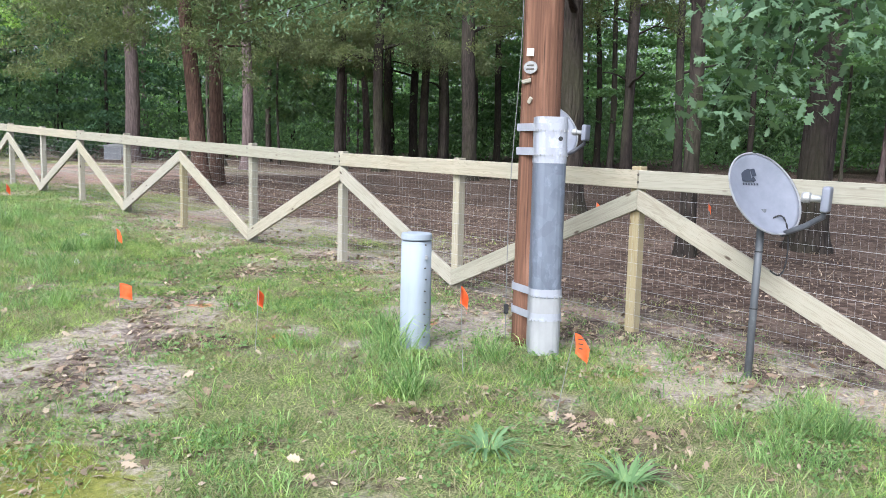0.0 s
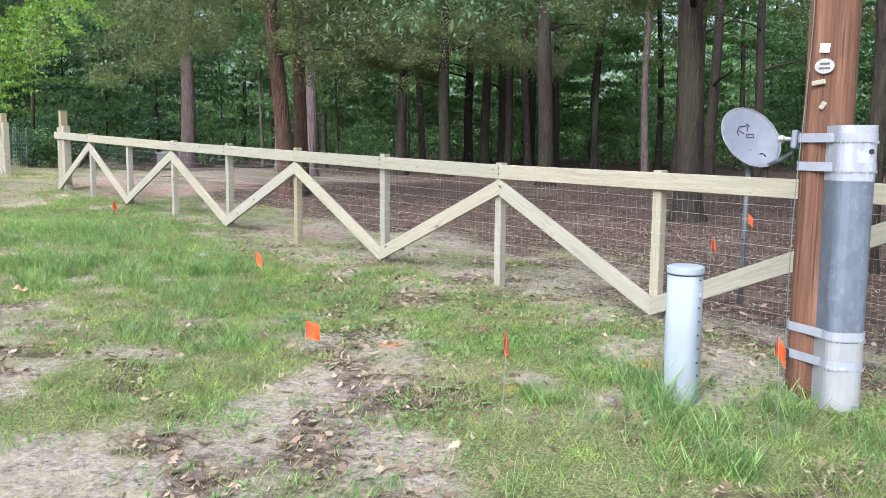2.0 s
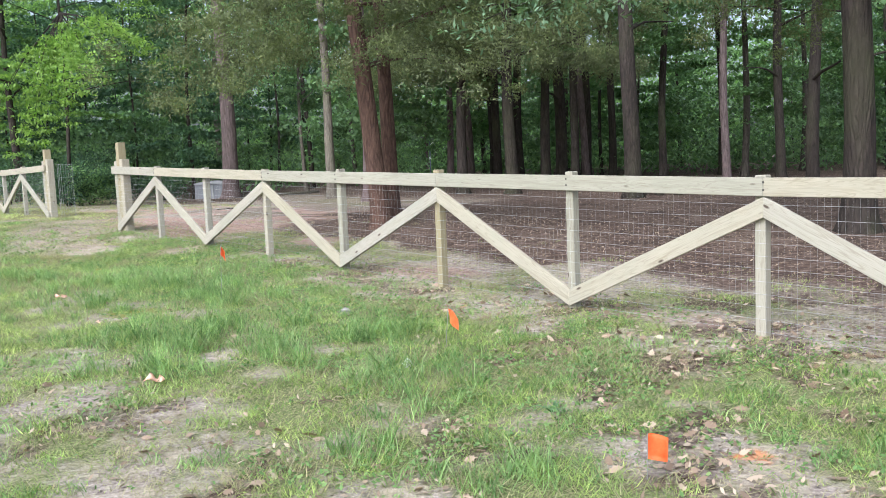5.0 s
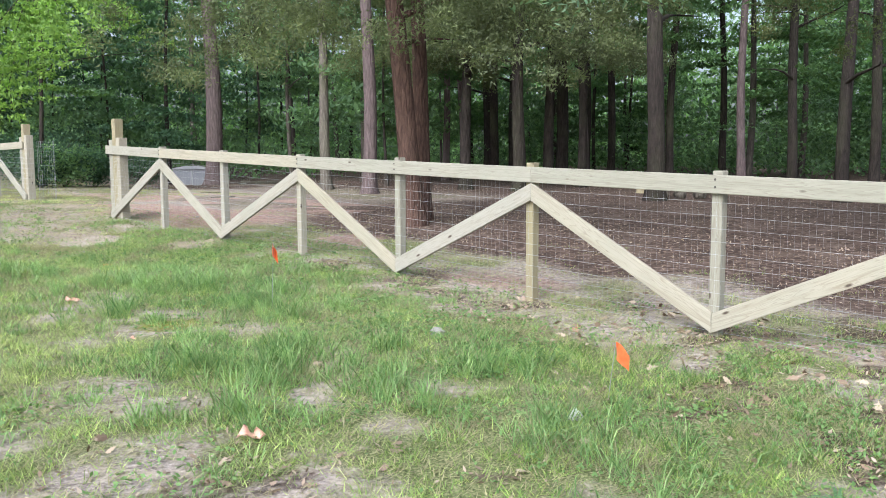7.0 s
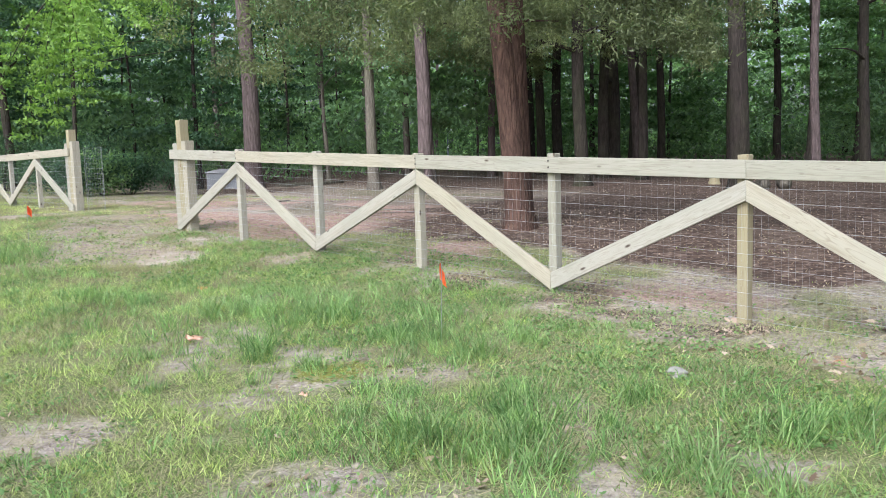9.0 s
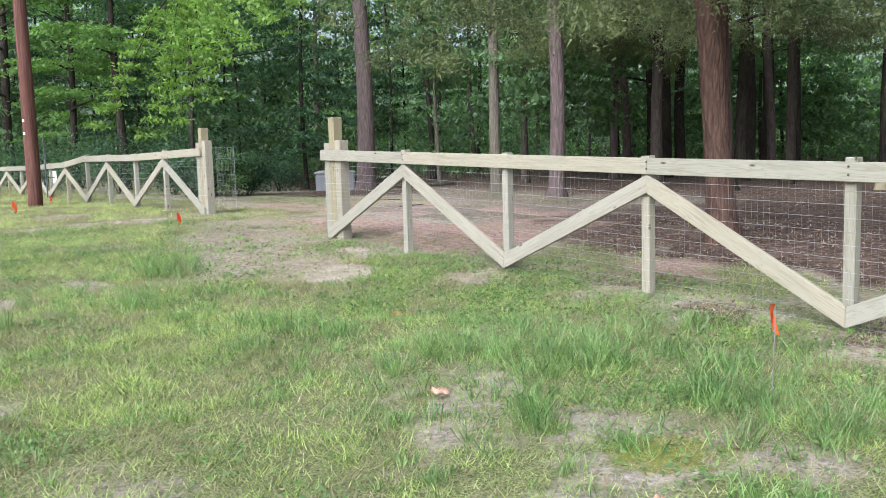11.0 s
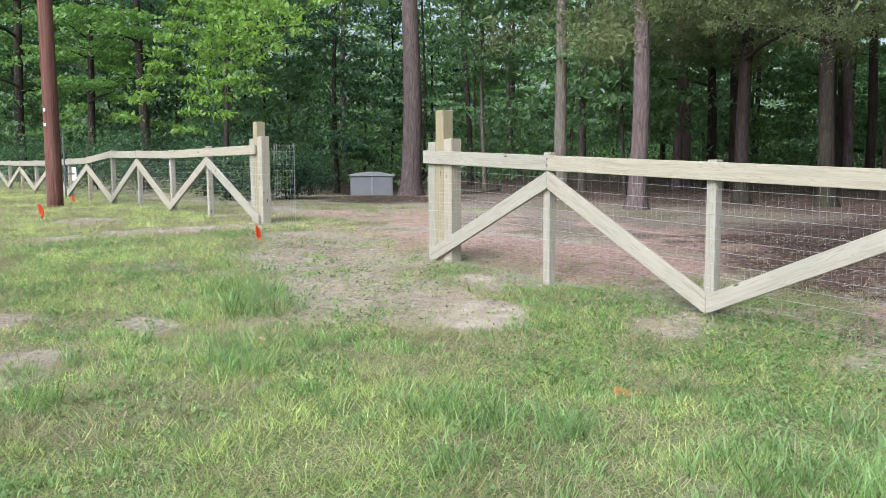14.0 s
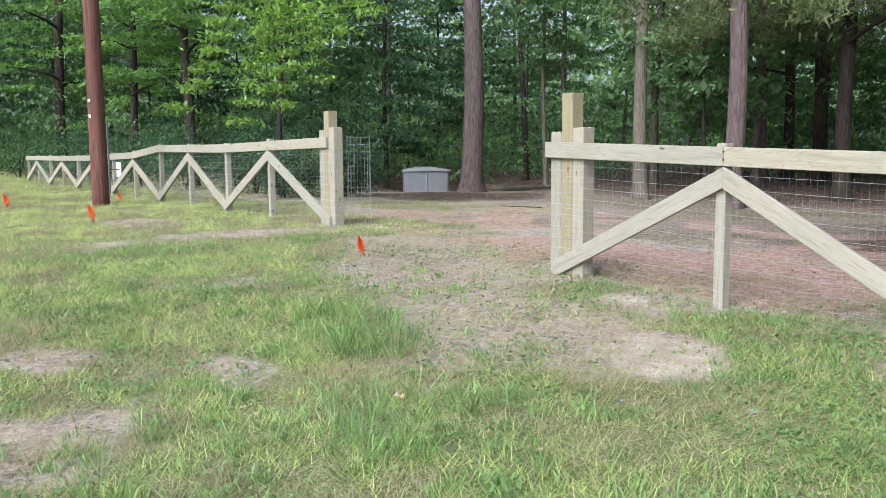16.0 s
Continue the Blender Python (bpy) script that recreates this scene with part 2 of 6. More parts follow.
# paler than the nearer leaves: distance haze is put into the colour
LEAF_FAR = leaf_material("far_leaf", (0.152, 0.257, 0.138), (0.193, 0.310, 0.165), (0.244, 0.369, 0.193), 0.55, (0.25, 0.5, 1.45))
GRASS = leaf_material("grass_blade", (0.084, 0.160, 0.047), (0.180, 0.278, 0.080), (0.385, 0.440, 0.182), 0.38, (5.0, 0.45, 1.5))
# yellow-green blade, lightened: brightness under the open sky is put into the colour
GRASS_LIT = leaf_material("lit_grass_blade", (0.275, 0.352, 0.136), (0.375, 0.452, 0.185), (0.480, 0.540, 0.272), 0.36, (1.5, 0.75, 1.25))
GRASS_LONG = leaf_material("long_grass_blade", (0.087, 0.170, 0.064), (0.166, 0.281, 0.108), (0.313, 0.414, 0.211), 0.40, (4.0, 0.65, 1.35))
GRASS_DRY = leaf_material("dry_grass", (0.291, 0.251, 0.158), (0.243, 0.227, 0.136), (0.380, 0.340, 0.240), 0.25, (3.0, 0.7, 1.25))
WEED = leaf_material("weed_leaf", (0.07, 0.14, 0.05), (0.115, 0.205, 0.075), (0.19, 0.285, 0.115), 0.3)
DEAD_LEAF = leaf_material("dead_leaf", (0.11, 0.072, 0.052), (0.22, 0.155, 0.115), (0.44, 0.36, 0.30), 0.1)


def ground_material():
    n = Nodes("lawn_and_litter", rough=0.95, spec=0.1)
    p = n.vec((1, 1, 1))
    fine = n.noise(p, 38, 5, 0.7)
    mid = n.noise(p, 6, 4, 0.6)
    crumb = n.noise(p, 13, 6, 0.75)
    soil = n.ramp(n.math("ADD", n.math("MULTIPLY", fine, 0.5), n.math("MULTIPLY", crumb, 0.5)), [(0.36, (0.065, 0.052, 0.045)), (0.48, (0.25, 0.21, 0.185)), (0.64, (0.50, 0.44, 0.395))])
    straw = n.ramp(n.noise(p, 60, 4, 0.7, 1.5), [(0.3, (0.25, 0.21, 0.13)), (0.7, (0.50, 0.445, 0.32))])
    soil = n.mix(n.ramp(mid, [(0.44, (0, 0, 0)), (0.68, (0.65, 0.65, 0.65))]), soil, straw)
    clay = n.ramp(n.math("ADD", n.math("MULTIPLY", fine, 0.4), n.math("MULTIPLY", crumb, 0.6)), [(0.34, (0.13, 0.078, 0.064)), (0.5, (0.32, 0.212, 0.178)), (0.66, (0.54, 0.405, 0.35))])
    sand = n.ramp(n.math("ADD", n.math("MULTIPLY", fine, 0.5), n.math("MULTIPLY", n.noise(p, 3.2, 4, 0.6), 0.5)), [(0.34, (0.27, 0.215, 0.172)), (0.52, (0.40, 0.34, 0.285)), (0.66, (0.56, 0.505, 0.45))])
    flake = n.t.nodes.new("ShaderNodeTexVoronoi")
    flake.inputs["Scale"].default_value = 17
    n.link(p, flake.inputs["Vector"])
    sep = n.t.nodes.new("ShaderNodeSeparateColor")
    n.link(flake.outputs["Color"], sep.inputs[0])
    litter = n.ramp(sep.outputs[0], [(0.0, (0.036, 0.025, 0.021)), (0.4, (0.078, 0.054, 0.044)), (0.75, (0.125, 0.090, 0.073)), (0.97, (0.26, 0.20, 0.168))])
    litter = n.mix(n.math("MULTIPLY", fine, 0.8), litter, (0.075, 0.048, 0.037))
    drift = n.noise(p, 1.1, 5, 0.65, 0.8)
    litter = n.mix(n.ramp(drift, [(0.52, (0, 0, 0)), (0.68, (0.6, 0.6, 0.6))]), litter, n.ramp(fine, [(0.3, (0.10, 0.072, 0.058)), (0.7, (0.25, 0.19, 0.155))]))
    litter = n.mix(n.ramp(drift, [(0.34, (0.55, 0.55, 0.55)), (0.46, (0, 0, 0))]), litter, (0.035, 0.025, 0.022))
    turf = n.ramp(n.noise(p, 70, 4, 0.7), [(0.32, (0.042, 0.052, 0.022)), (0.5, (0.145, 0.160, 0.068)), (0.68, (0.34, 0.335, 0.18))])
    moss = n.ramp(fine, [(0.3, (0.12, 0.13, 0.03)), (0.7, (0.26, 0.26, 0.07))])
    rough_edge = n.math("MULTIPLY", n.math("SUBTRACT", n.noise(p, 14, 5, 0.75), 0.5), 0.9)

    def mask(name, lo=0.35, hi=0.65):
        return n.ramp(n.math("ADD", n.attr(name), rough_edge), [(lo, (0, 0, 0)), (hi, (1, 1, 1))])

    c = n.mix(mask("turf"), soil, turf)
    c = n.mix(mask("litter"), c, litter)
    c = n.mix(mask("moss"), c, moss)
    c = n.mix(mask("clay"), c, clay)
    c = n.mix(n.math("MULTIPLY", mask("paint", 0.4, 0.7), 0.65), c, n.ramp(fine, [(0.2, (0.45, 0.14, 0.03)), (0.8, (0.80, 0.30, 0.10))]))
    c = n.mix(mask("sand"), c, sand)
    n.bump(n.math("ADD", fine, n.math("MULTIPLY", sep.outputs[0], 0.6)), 0.7, 0.02)
    return n.colour(c)


GROUND = ground_material()

# ---- the plan: the fence line, measured along it (s) and across it (d) ----
FENCE_U = Vector((-0.6905, 0.7233, 0)).normalized()      # along, towards the gate
FENCE_N = Vector((-0.7233, -0.6905, 0)).normalized()     # across, towards the walk


def across(x, y):
    """Metres in front of the fence face, positive on the walk's side."""
    return (np.asarray(x) - 1.51) * FENCE_N.x + (np.asarray(y) - 6.58) * FENCE_N.y


def along(x, y):
    return (np.asarray(x) - 1.51) * FENCE_U.x + (np.asarray(y) - 6.58) * FENCE_U.y


def spot(x, y, cx, cy, r, wob=0.35, seed=3):
    """A soft uneven patch about (cx, cy), 1 in its middle."""
    dd = np.hypot(np.asarray(x) - cx, np.asarray(y) - cy) / r
    dd = dd + wob * 2 * (fbm(x, y, 0.6 * r + 0.2, seed, 3) - 0.5)
    return 1 - smooth(0.25, 1.3, dd)


BARE = [(-1.7, 6.3, 0.75), (-1.9, 4.8, 0.6), (-1.5, 3.7, 0.55), (-2.35, 7.0, 0.75), (-2.5, 6.1, 0.5), (0.65, 4.5, 0.55),
        (-5.3, 7.5, 0.75), (-6.3, 7.9, 0.8), (-6.8, 9.2, 0.85), (-4.85, 9.4, 0.35), (-4.6, 9.5, 0.45),
        (-6.57, 11.7, 0.35), (-12.9, 13.3, 0.6), (-12.1, 13.4, 0.35), (-2.9, 5.0, 0.4),
        (-3.8, 6.6, 0.5), (-2.0, 9.5, 0.75), (-2.1, 8.75, 0.55), (-3.0, 10.05, 0.45), (-10.9, 17.6, 0.8), (-11.6, 18.6, 0.7)]
TALL = [(-6.3, 11.6, 1.1), (-5.4, 10.3, 0.9), (-6.1, 9.7, 0.8), (-4.6, 9.7, 0.9), (-6.4, 12.9, 1.0), (-7.4, 12.1, 0.9),
        (-0.35, 5.75, 0.7), (0.5, 5.4, 0.5), (-1.14, 4.6, 0.28), (-0.2, 4.9, 0.25), (-10.9, 14.7, 0.7), (-11.9, 14.1, 0.6),
        (-5.9, 8.7, 0.5), (-8.6, 12.6, 0.7), (-3.9, 8.4, 0.6), (-11.6, 16.2, 0.7), (1.8, 4.7, 0.6), (-7.6, 13.1, 0.8), (-9.7, 13.4, 0.6),
        (-3.2, 6.6, 0.55), (-2.2, 5.3, 0.4), (-3.7, 7.4, 0.5)]
WEEDS = [(-5.0, 11.3, 0.9), (-4.2, 10.6, 0.7), (-8.3, 16.5, 0.55), (-7.4, 15.4, 0.6), (-6.1, 13.4, 0.7), (-5.4, 12.4, 0.5), (-7.2, 14.1, 0.9), (-6.8, 13.0, 0.8), (2.1, 4.4, 0.6), (-9.0, 14.6, 0.6), (-6.1, 15.35, 0.5), (-7.6, 16.0, 0.35)]


WORN = [(-10.6, 17.0, 1.2), (-11.3, 18.6, 0.9), (-9.9, 16.4, 0.9), (-11.0, 15.9, 0.5), (-12.7, 14.1, 0.6), (-13.3, 15.4, 0.35), (-14.4, 21.0, 1.0), (-16.5, 22.6, 1.0), (-12.1, 20.3, 0.9), (-8.2, 15.9, 0.45), (-6.6, 13.9, 0.35), (-5.9, 12.9, 0.3)]


def cover(x, y):
    """What the ground carries at a place: turf, litter, moss, clay, sand, tall grass and weeds, each 0 to 1."""
    x, y = np.asarray(x, float), np.asarray(y, float)
    d, s = across(x, y), along(x, y)
    edge = d + 1.1 * (fbm(x, y, 1.3, 21) - 0.5)
    woods = 1 - smooth(-2.6, -0.4, edge - 1.0 * (1 - smooth(2.0, 6.0, s)))
    far_left = smooth(17.6, 20.0, s)
    # past the gate the drive runs in; the left fence's far side is rough grass
    drive = smooth(16.0, 17.5, s) * (1 - smooth(21.5, 22.5, s)) * (1 - smooth(0.8, 3.0, np.abs(d + 0.2)))
    n1, n2 = fbm(x, y, 1.1, 31), fbm(x, y, 0.35, 44)
    turf = (0.72 + 1.5 * (n1 - 0.5) + 1.0 * (n2 - 0.5) + 0.9 * (fbm(x, y, 2.6, 35) - 0.5)) * (1 - woods)
    turf = turf + (0.20 * smooth(7.0, 10.5, s) + 0.4 * far_left) * (1 - woods)
    strip = (1 - smooth(0.15, 1.1, d + 0.8 * (fbm(x, y, 0.7, 77) - 0.5))) * smooth(-1.5, -0.4, d)
    turf = turf * (1 - 0.45 * strip * (1 - far_left))
    bare = 0
    for k, (cx, cy, r) in enumerate(BARE):
        bare = np.maximum(bare, spot(x, y, cx, cy, 0.8 * r, 0.75, 50 + k))
    turf = turf * (1 - (0.52 - 0.36 * smooth(6.5, 9.5, s)) * bare)
    worn = 0
    for k, (cx, cy, r) in enumerate(WORN):
        worn = np.maximum(worn, spot(x, y, cx, cy, r, 0.7, 210 + k))
    turf = turf * (1 - (0.35 + 0.5 * smooth(0.42, 0.6, n2)) * worn)
    tall = 0
    for k, (cx, cy, r) in enumerate(TALL):
        tall = np.maximum(tall, spot(x, y, cx, cy, r, 0.7, 90 + k))
    tall = tall * (0.08 + 1.15 * smooth(0.40, 0.64, fbm(x, y, 0.34, 47)))
    tall = np.clip(tall, 0, 1)
    weeds = 0
    for k, (cx, cy, r) in enumerate(WEEDS):
        weeds = np.maximum(weeds, spot(x, y, cx, cy, r, 0.35, 130 + k))
    turf = np.maximum(turf, 0.9 * np.maximum(tall, weeds))
    inner = smooth(1.0, 5.0, s) * woods * smooth(0.46, 0.62, fbm(x, y, 1.3, 61)) * (1 - smooth(1.0, 4.0, -d))
    turf = np.maximum(turf, 0.75 * inner)
    glade = smooth(20.5, 23.0, s) * (1 - smooth(5.0, 8.0, -d)) * 0.6
    turf = np.maximum(turf * (1 - 0.45 * drive), glade * (0.35 + 0.6 * n1))
    yard = smooth(14.0, 18.0, s) * (1 - smooth(9.0, 16.0, -d)) * woods
    turf = np.maximum(turf, 0.55 * yard * smooth(0.35, 0.6, fbm(x, y, 1.7, 93)))
    litter = np.maximum((1 - 0.5 * yard) * woods * (1 - 0.8 * inner) * (1 - 0.7 * glade), 0.20 * bare * (1 - smooth(4.5, 8, s)) + 0.10 * bare)
    litter = np.maximum(litter, 0.62 * strip * (1 - smooth(13, 17, s)) * smooth(0.38, 0.62, fbm(x, y, 0.55, 57)))
    litter = np.maximum(litter, 0.6 * (1 - tall) * smooth(0.52, 0.66, fbm(x, y, 0.45, 63)) * (1 - smooth(5.0, 8.5, s)))
    litter = np.maximum(litter, 0.45 * np.maximum(yard, drive) * smooth(0.40, 0.66, fbm(x, y, 0.6, 59)))
    litter = np.maximum(litter, 0.85 * spot(x, y, -12.4, 31.8, 3.4, 0.5, 22))
    turf = turf * (1 - 0.8 * spot(x, y, -12.4, 31.8, 3.4, 0.5, 22))
    clay = np.maximum(spot(x, y, -8.6, 18.6, 1.9, 0.3, 7), spot(x, y, -9.6, 19.6, 1.2, 0.3, 8))
    clay = np.maximum(clay, 0.6 * spot(x, y, -6.3, 16.2, 0.9, 0.6, 9))
    clay = np.maximum(clay, 0.5 * strip * (1 - smooth(14, 17, s)) * smooth(0.45, 0.65, fbm(x, y, 0.8, 58)))
    clay = np.maximum(clay, 0.5 * spot(x, y, -2.2, 10.6, 0.9, 0.6, 10))
    clay = np.maximum(clay, 0.6 * spot(x, y, -4.0, 13.2, 1.0, 0.5, 10)) * smooth(-0.25, 0.35, -d + 0.3 * (n1 - 0.5))
    near_gate = smooth(13.0, 16.5, s) * (1 - smooth(23.0, 26.0, s)) * smooth(-0.9, 0.2, -d) * (1 - smooth(4.0, 8.0, -d))
    clay = np.maximum(clay, near_gate * (0.22 + 0.45 * smooth(0.40, 0.60, fbm(x, y, 0.8, 97))))
    clay = np.maximum(clay, 0.42 * worn * smooth(11.0, 13.0, s))
    sand = np.maximum(0.72 * spot(x, y, -9.45, 16.02, 0.62, 0.8, 12), 0.6 * spot(x, y, -9.7, 17.6, 0.6, 0.6, 13))
    sand = np.maximum(sand, 0.5 * spot(x, y, -12.2, 20.6, 0.55, 0.7, 14))
    paint = 0
    for k, (cx, cy, r) in enumerate(((-2.08, 7.1, 0.2), (-0.17, 6.74, 0.22), (-1.2, 6.1, 0.13), (-8.61, 14.22, 0.17), (-3.6, 11.2, 0.12))):
        paint = np.maximum(paint, 0.8 * spot(x, y, cx, cy, r, 0.5, 170 + k))
    moss = np.maximum(0.8 * spot(x, y, -1.9, 3.4, 0.8, 0.5, 16), 0.7 * spot(x, y, -6.9, 11.2, 0.4, 0.5, 17))
    moss = np.maximum(moss, 0.6 * spot(x, y, 1.1, 5.4, 0.45, 0.5, 18)) * (1 - woods)
    turf = turf * (1 - 0.8 * sand) * (1 - 0.7 * clay)
    return dict(turf=np.clip(turf, 0, 1), litter=np.clip(litter, 0, 1), moss=moss, paint=paint, clay=clay, sand=sand, tall=tall, weeds=weeds, woods=woods, bare=np.clip(np.maximum(bare, 0.6 * worn), 0, 1), strip=strip, worn=worn)


def ground_sheet():
    def axis(lo, hi, step, reach):
        mid = np.arange(lo, hi + 1e-6, step)
        out = [step]
        while sum(out) < reach:
            out.append(out[-1] * 1.22)
        out = np.cumsum(out)
        return np.concatenate([lo - out[::-1], mid, hi + out])

    xs, ys = axis(-24, 8, 0.13, 1500), axis(1.5, 30, 0.13, 1500)
    gx, gy = np.meshgrid(xs, ys)
    x, y = gx.ravel(), gy.ravel()
    z = ground_height(x, y)
    nx, ny = len(xs), len(ys)
    i = np.arange(nx * ny).reshape(ny, nx)
    faces = np.stack([i[:-1, :-1], i[:-1, 1:], i[1:, 1:], i[1:, :-1]], -1).reshape(-1, 4)
    cov = cover(x, y)
    me = raw_mesh("ground", np.stack([x, y, z], 1), faces, {k: cov[k] for k in ("turf", "litter", "moss", "clay", "sand", "paint")})
    ob = part_mesh("ground", me, GROUND, smooth_faces=True)
    tagged(ob, "patchy lawn, bare soil and brown leaf litter under the trees", "ground", kind="structure")


ground_sheet()

# ---- the fences ----
A9, A7, A5, A3, A1 = (1.513, 6.577, 1.308), (-1.198, 9.576, 1.367), (-3.863, 12.241, 1.482), (-6.463, 14.798, 1.605), (-9.02, 17.388, 1.744)
GATE_R = (-10.211, 18.595, 1.809)
RAIL_W, RAIL_T, POST_W = 0.145, 0.038, 0.089


def between(p, q, k=0.5):
    return tuple(a + (b - a) * k for a, b in zip(p, q))


RIGHT = [A1, between(A1, A3, 0.485), A3, between(A3, A5, 0.485), A5, between(A5, A7, 0.485), A7, between(A7, A9, 0.472), A9, between(A7, A9, 1.57), between(A7, A9, 2.1), between(A7, A9, 2.6)]


def plank(p, q, width, thick, cut=True, bevel=0.004):
    """A board on edge from p to q (its middle line, on its middle plane), with upright end cuts. Length along local x."""
    p, q = Vector(p), Vector(q)
    d = q - p
    flat = Vector((d.x, d.y, 0))
    length, slope = d.length, math.atan2(d.z, flat.length)
    bm = box(length, thick, width)
    if cut:
        for v in bm.verts:
            v.co.x += v.co.z * math.tan(slope)
    bmesh.ops.bevel(bm, geom=bm.edges[:], offset=bevel, segments=1, affect="EDGES")
    rz = math.degrees(math.atan2(d.y, d.x))
    m = Matrix.Translation((p + q) / 2) @ pose(0, 0, 0, 0, 0, rz) @ pose(0, 0, 0, 0, -math.degrees(slope), 0)
    return bm, m


def wire_panel(p, q, low_p, low_q, high_p, high_q, name, parent, gauge=0.0014):
    """Welded wire, 5 x 10 cm, from p to q between the heights given at each end."""
    p, q = Vector((p[0], p[1], 0)), Vector((q[0], q[1], 0))
    length = (q - p).length
    u = (q - p) / length
    nrm = Vector((-u.y, u.x, 0))
    verts, faces = [], []

    def wire(a, b, g):
        d = (b - a).normalized()
        s1 = nrm
        s2 = d.cross(nrm)
        base = len(verts)
        for c in (a, b):
            for k in range(3):
                w = k * math.tau / 3
                verts.append(c + g * (math.cos(w) * s1 + math.sin(w) * s2))
        for k in range(3):
            j = (k + 1) % 3
            faces.append((base + k, base + j, base + 3 + j, base + 3 + k))

    n = max(1, int(length / 0.051))
    for i in range(n + 1):
        k = i / n
        c = p + u * length * k
        bow = nrm * 0.004 * math.sin(9 * k + length * 31)
        wire(c + bow + Vector((0, 0, low_p + (low_q - low_p) * k)), c + bow + Vector((0, 0, high_p + (high_q - high_p) * k)), gauge * 0.33)
    rows = max(2, round((high_p - low_p) / 0.102))
    for j in range(rows + 1):
        k = j / rows
        a = p + Vector((0, 0, low_p + (high_p - low_p) * k))
        b = q + Vector((0, 0, low_q + (high_q - low_q) * k))
        sag = Vector((0, 0, -0.006 * math.sin(j * 2.3)))
        wire(a, (a + b) / 2 + sag, gauge)
        wire((a + b) / 2 + sag, b, gauge)
    me = raw_mesh(name, np.array([v[:] for v in verts]), np.array(faces))
    return part_mesh(name, me, GALV_WIRE, parent, "thin galvanised welded wire mesh")


def metal_material(name, light, dark, rough=0.5, scale=14):
    n = Nodes(name, rough=rough, metal=0.25, spec=0.4)
    v = n.voronoi(n.vec((1, 1, 1), shift=8), scale, "Color")
    sep = n.t.nodes.new("ShaderNodeSeparateColor")
    n.link(v, sep.inputs[0])
    stain = n.noise(n.vec((3, 3, 0.6), shift=5), 3.0, 5)
    c = n.mix(n.math("MULTIPLY", sep.outputs[0], 0.5), light, dark)
    c = n.mix(n.ramp(stain, [(0.48, (0, 0, 0)), (0.7, (0.75, 0.75, 0.75))]), c, dark)
    bloom = n.noise(n.vec((1.5, 1.5, 1), shift=7), 6.0, 5, 0.7)
    c = n.mix(n.ramp(bloom, [(0.56, (0, 0, 0)), (0.7, (0.5, 0.5, 0.5))]), c, tuple(min(1.0, 1.6 * v) for v in light))
    n.bump(stain, 0.1, 0.003)
    return n.colour(c)


GALV = metal_material("galvanised_steel", (0.145, 0.165, 0.21), (0.085, 0.10, 0.13), 0.62)
MAST = metal_material("weathered_mast_steel", (0.105, 0.113, 0.125), (0.055, 0.06, 0.07), 0.6)
GALV_WIRE = metal_material("galvanised_wire", (0.40, 0.41, 0.42), (0.28, 0.29, 0.30), 0.5)
STRAP = metal_material("strap_steel", (0.33, 0.345, 0.395), (0.25, 0.26, 0.30), 0.7)


def seat(p, back):
    """A place that lies back from the fence's face by so many metres."""
    return Vector((p[0] - FENCE_N.x * back, p[1] - FENCE_N.y * back, 0))


def stud(parent, p, d):
    """A bolt head on a board's face."""
    bm = bmesh.new()
    bmesh.ops.create_cone(bm, cap_ends=True, segments=8, radius1=0.011, radius2=0.008, depth=0.006)
    m = Matrix.Translation(p) @ d.to_track_quat("Z", "Y").to_matrix().to_4x4()
    return part("bolt", bm, BOLT, parent, m=m)


n = Nodes("bolt_head", 0.6, 0.6)
BOLT = n.colour((0.10, 0.09, 0.08))


def post(parent, p, top, square=POST_W, back=None, material=None, sink=0.25, turn=None, name="post"):
    c = seat(p, RAIL_T + 0.008 + square / 2 if back is None else back)
    z0 = gz(c.x, c.y) - sink
    bm = box(top - z0, square, square, 0.006)
    rz = math.degrees(math.atan2(FENCE_U.y, FENCE_U.x)) if turn is None else turn
    m = Matrix.Translation((c.x, c.y, (top + z0) / 2)) @ pose(0, 0, 0, 0, 0, rz) @ pose(0, 0, 0, 0, -90, 0)
    return part(name, bm, material or PINE, parent, m=m)


def gate_posts(parent, p, rail_top, tall_top, reverse=1):
    """Three square posts side by side, the middle one taller and yellower, wrapped in wire."""
    u = FENCE_U
    for k, top, mat in ((-1, rail_top + 0.13, PINE), (0, tall_top, PINE_YELLOW), (1, rail_top + 0.10, PINE)):
        q = (p[0] + u.x * 0.143 * k, p[1] + u.y * 0.143 * k)
        post(parent, q, top, 0.14, material=mat, name="gate_post")
    c0, c1 = seat((p[0] - u.x * 0.22, p[1] - u.y * 0.22), RAIL_T), seat((p[0] + u.x * 0.22, p[1] + u.y * 0.22), RAIL_T)
    z = gz(c0.x, c0.y)
    wire_panel(c0, c1, z + 0.05, z + 0.05, rail_top - 0.15, rail_top - 0.15, "wire_wrap", parent)
    side = c0 - Vector((FENCE_N.x, FENCE_N.y, 0)) * 0.15
    wire_panel(c0, side, z + 0.05, z + 0.05, rail_top - 0.15, rail_top - 0.15, "wire_wrap", parent)


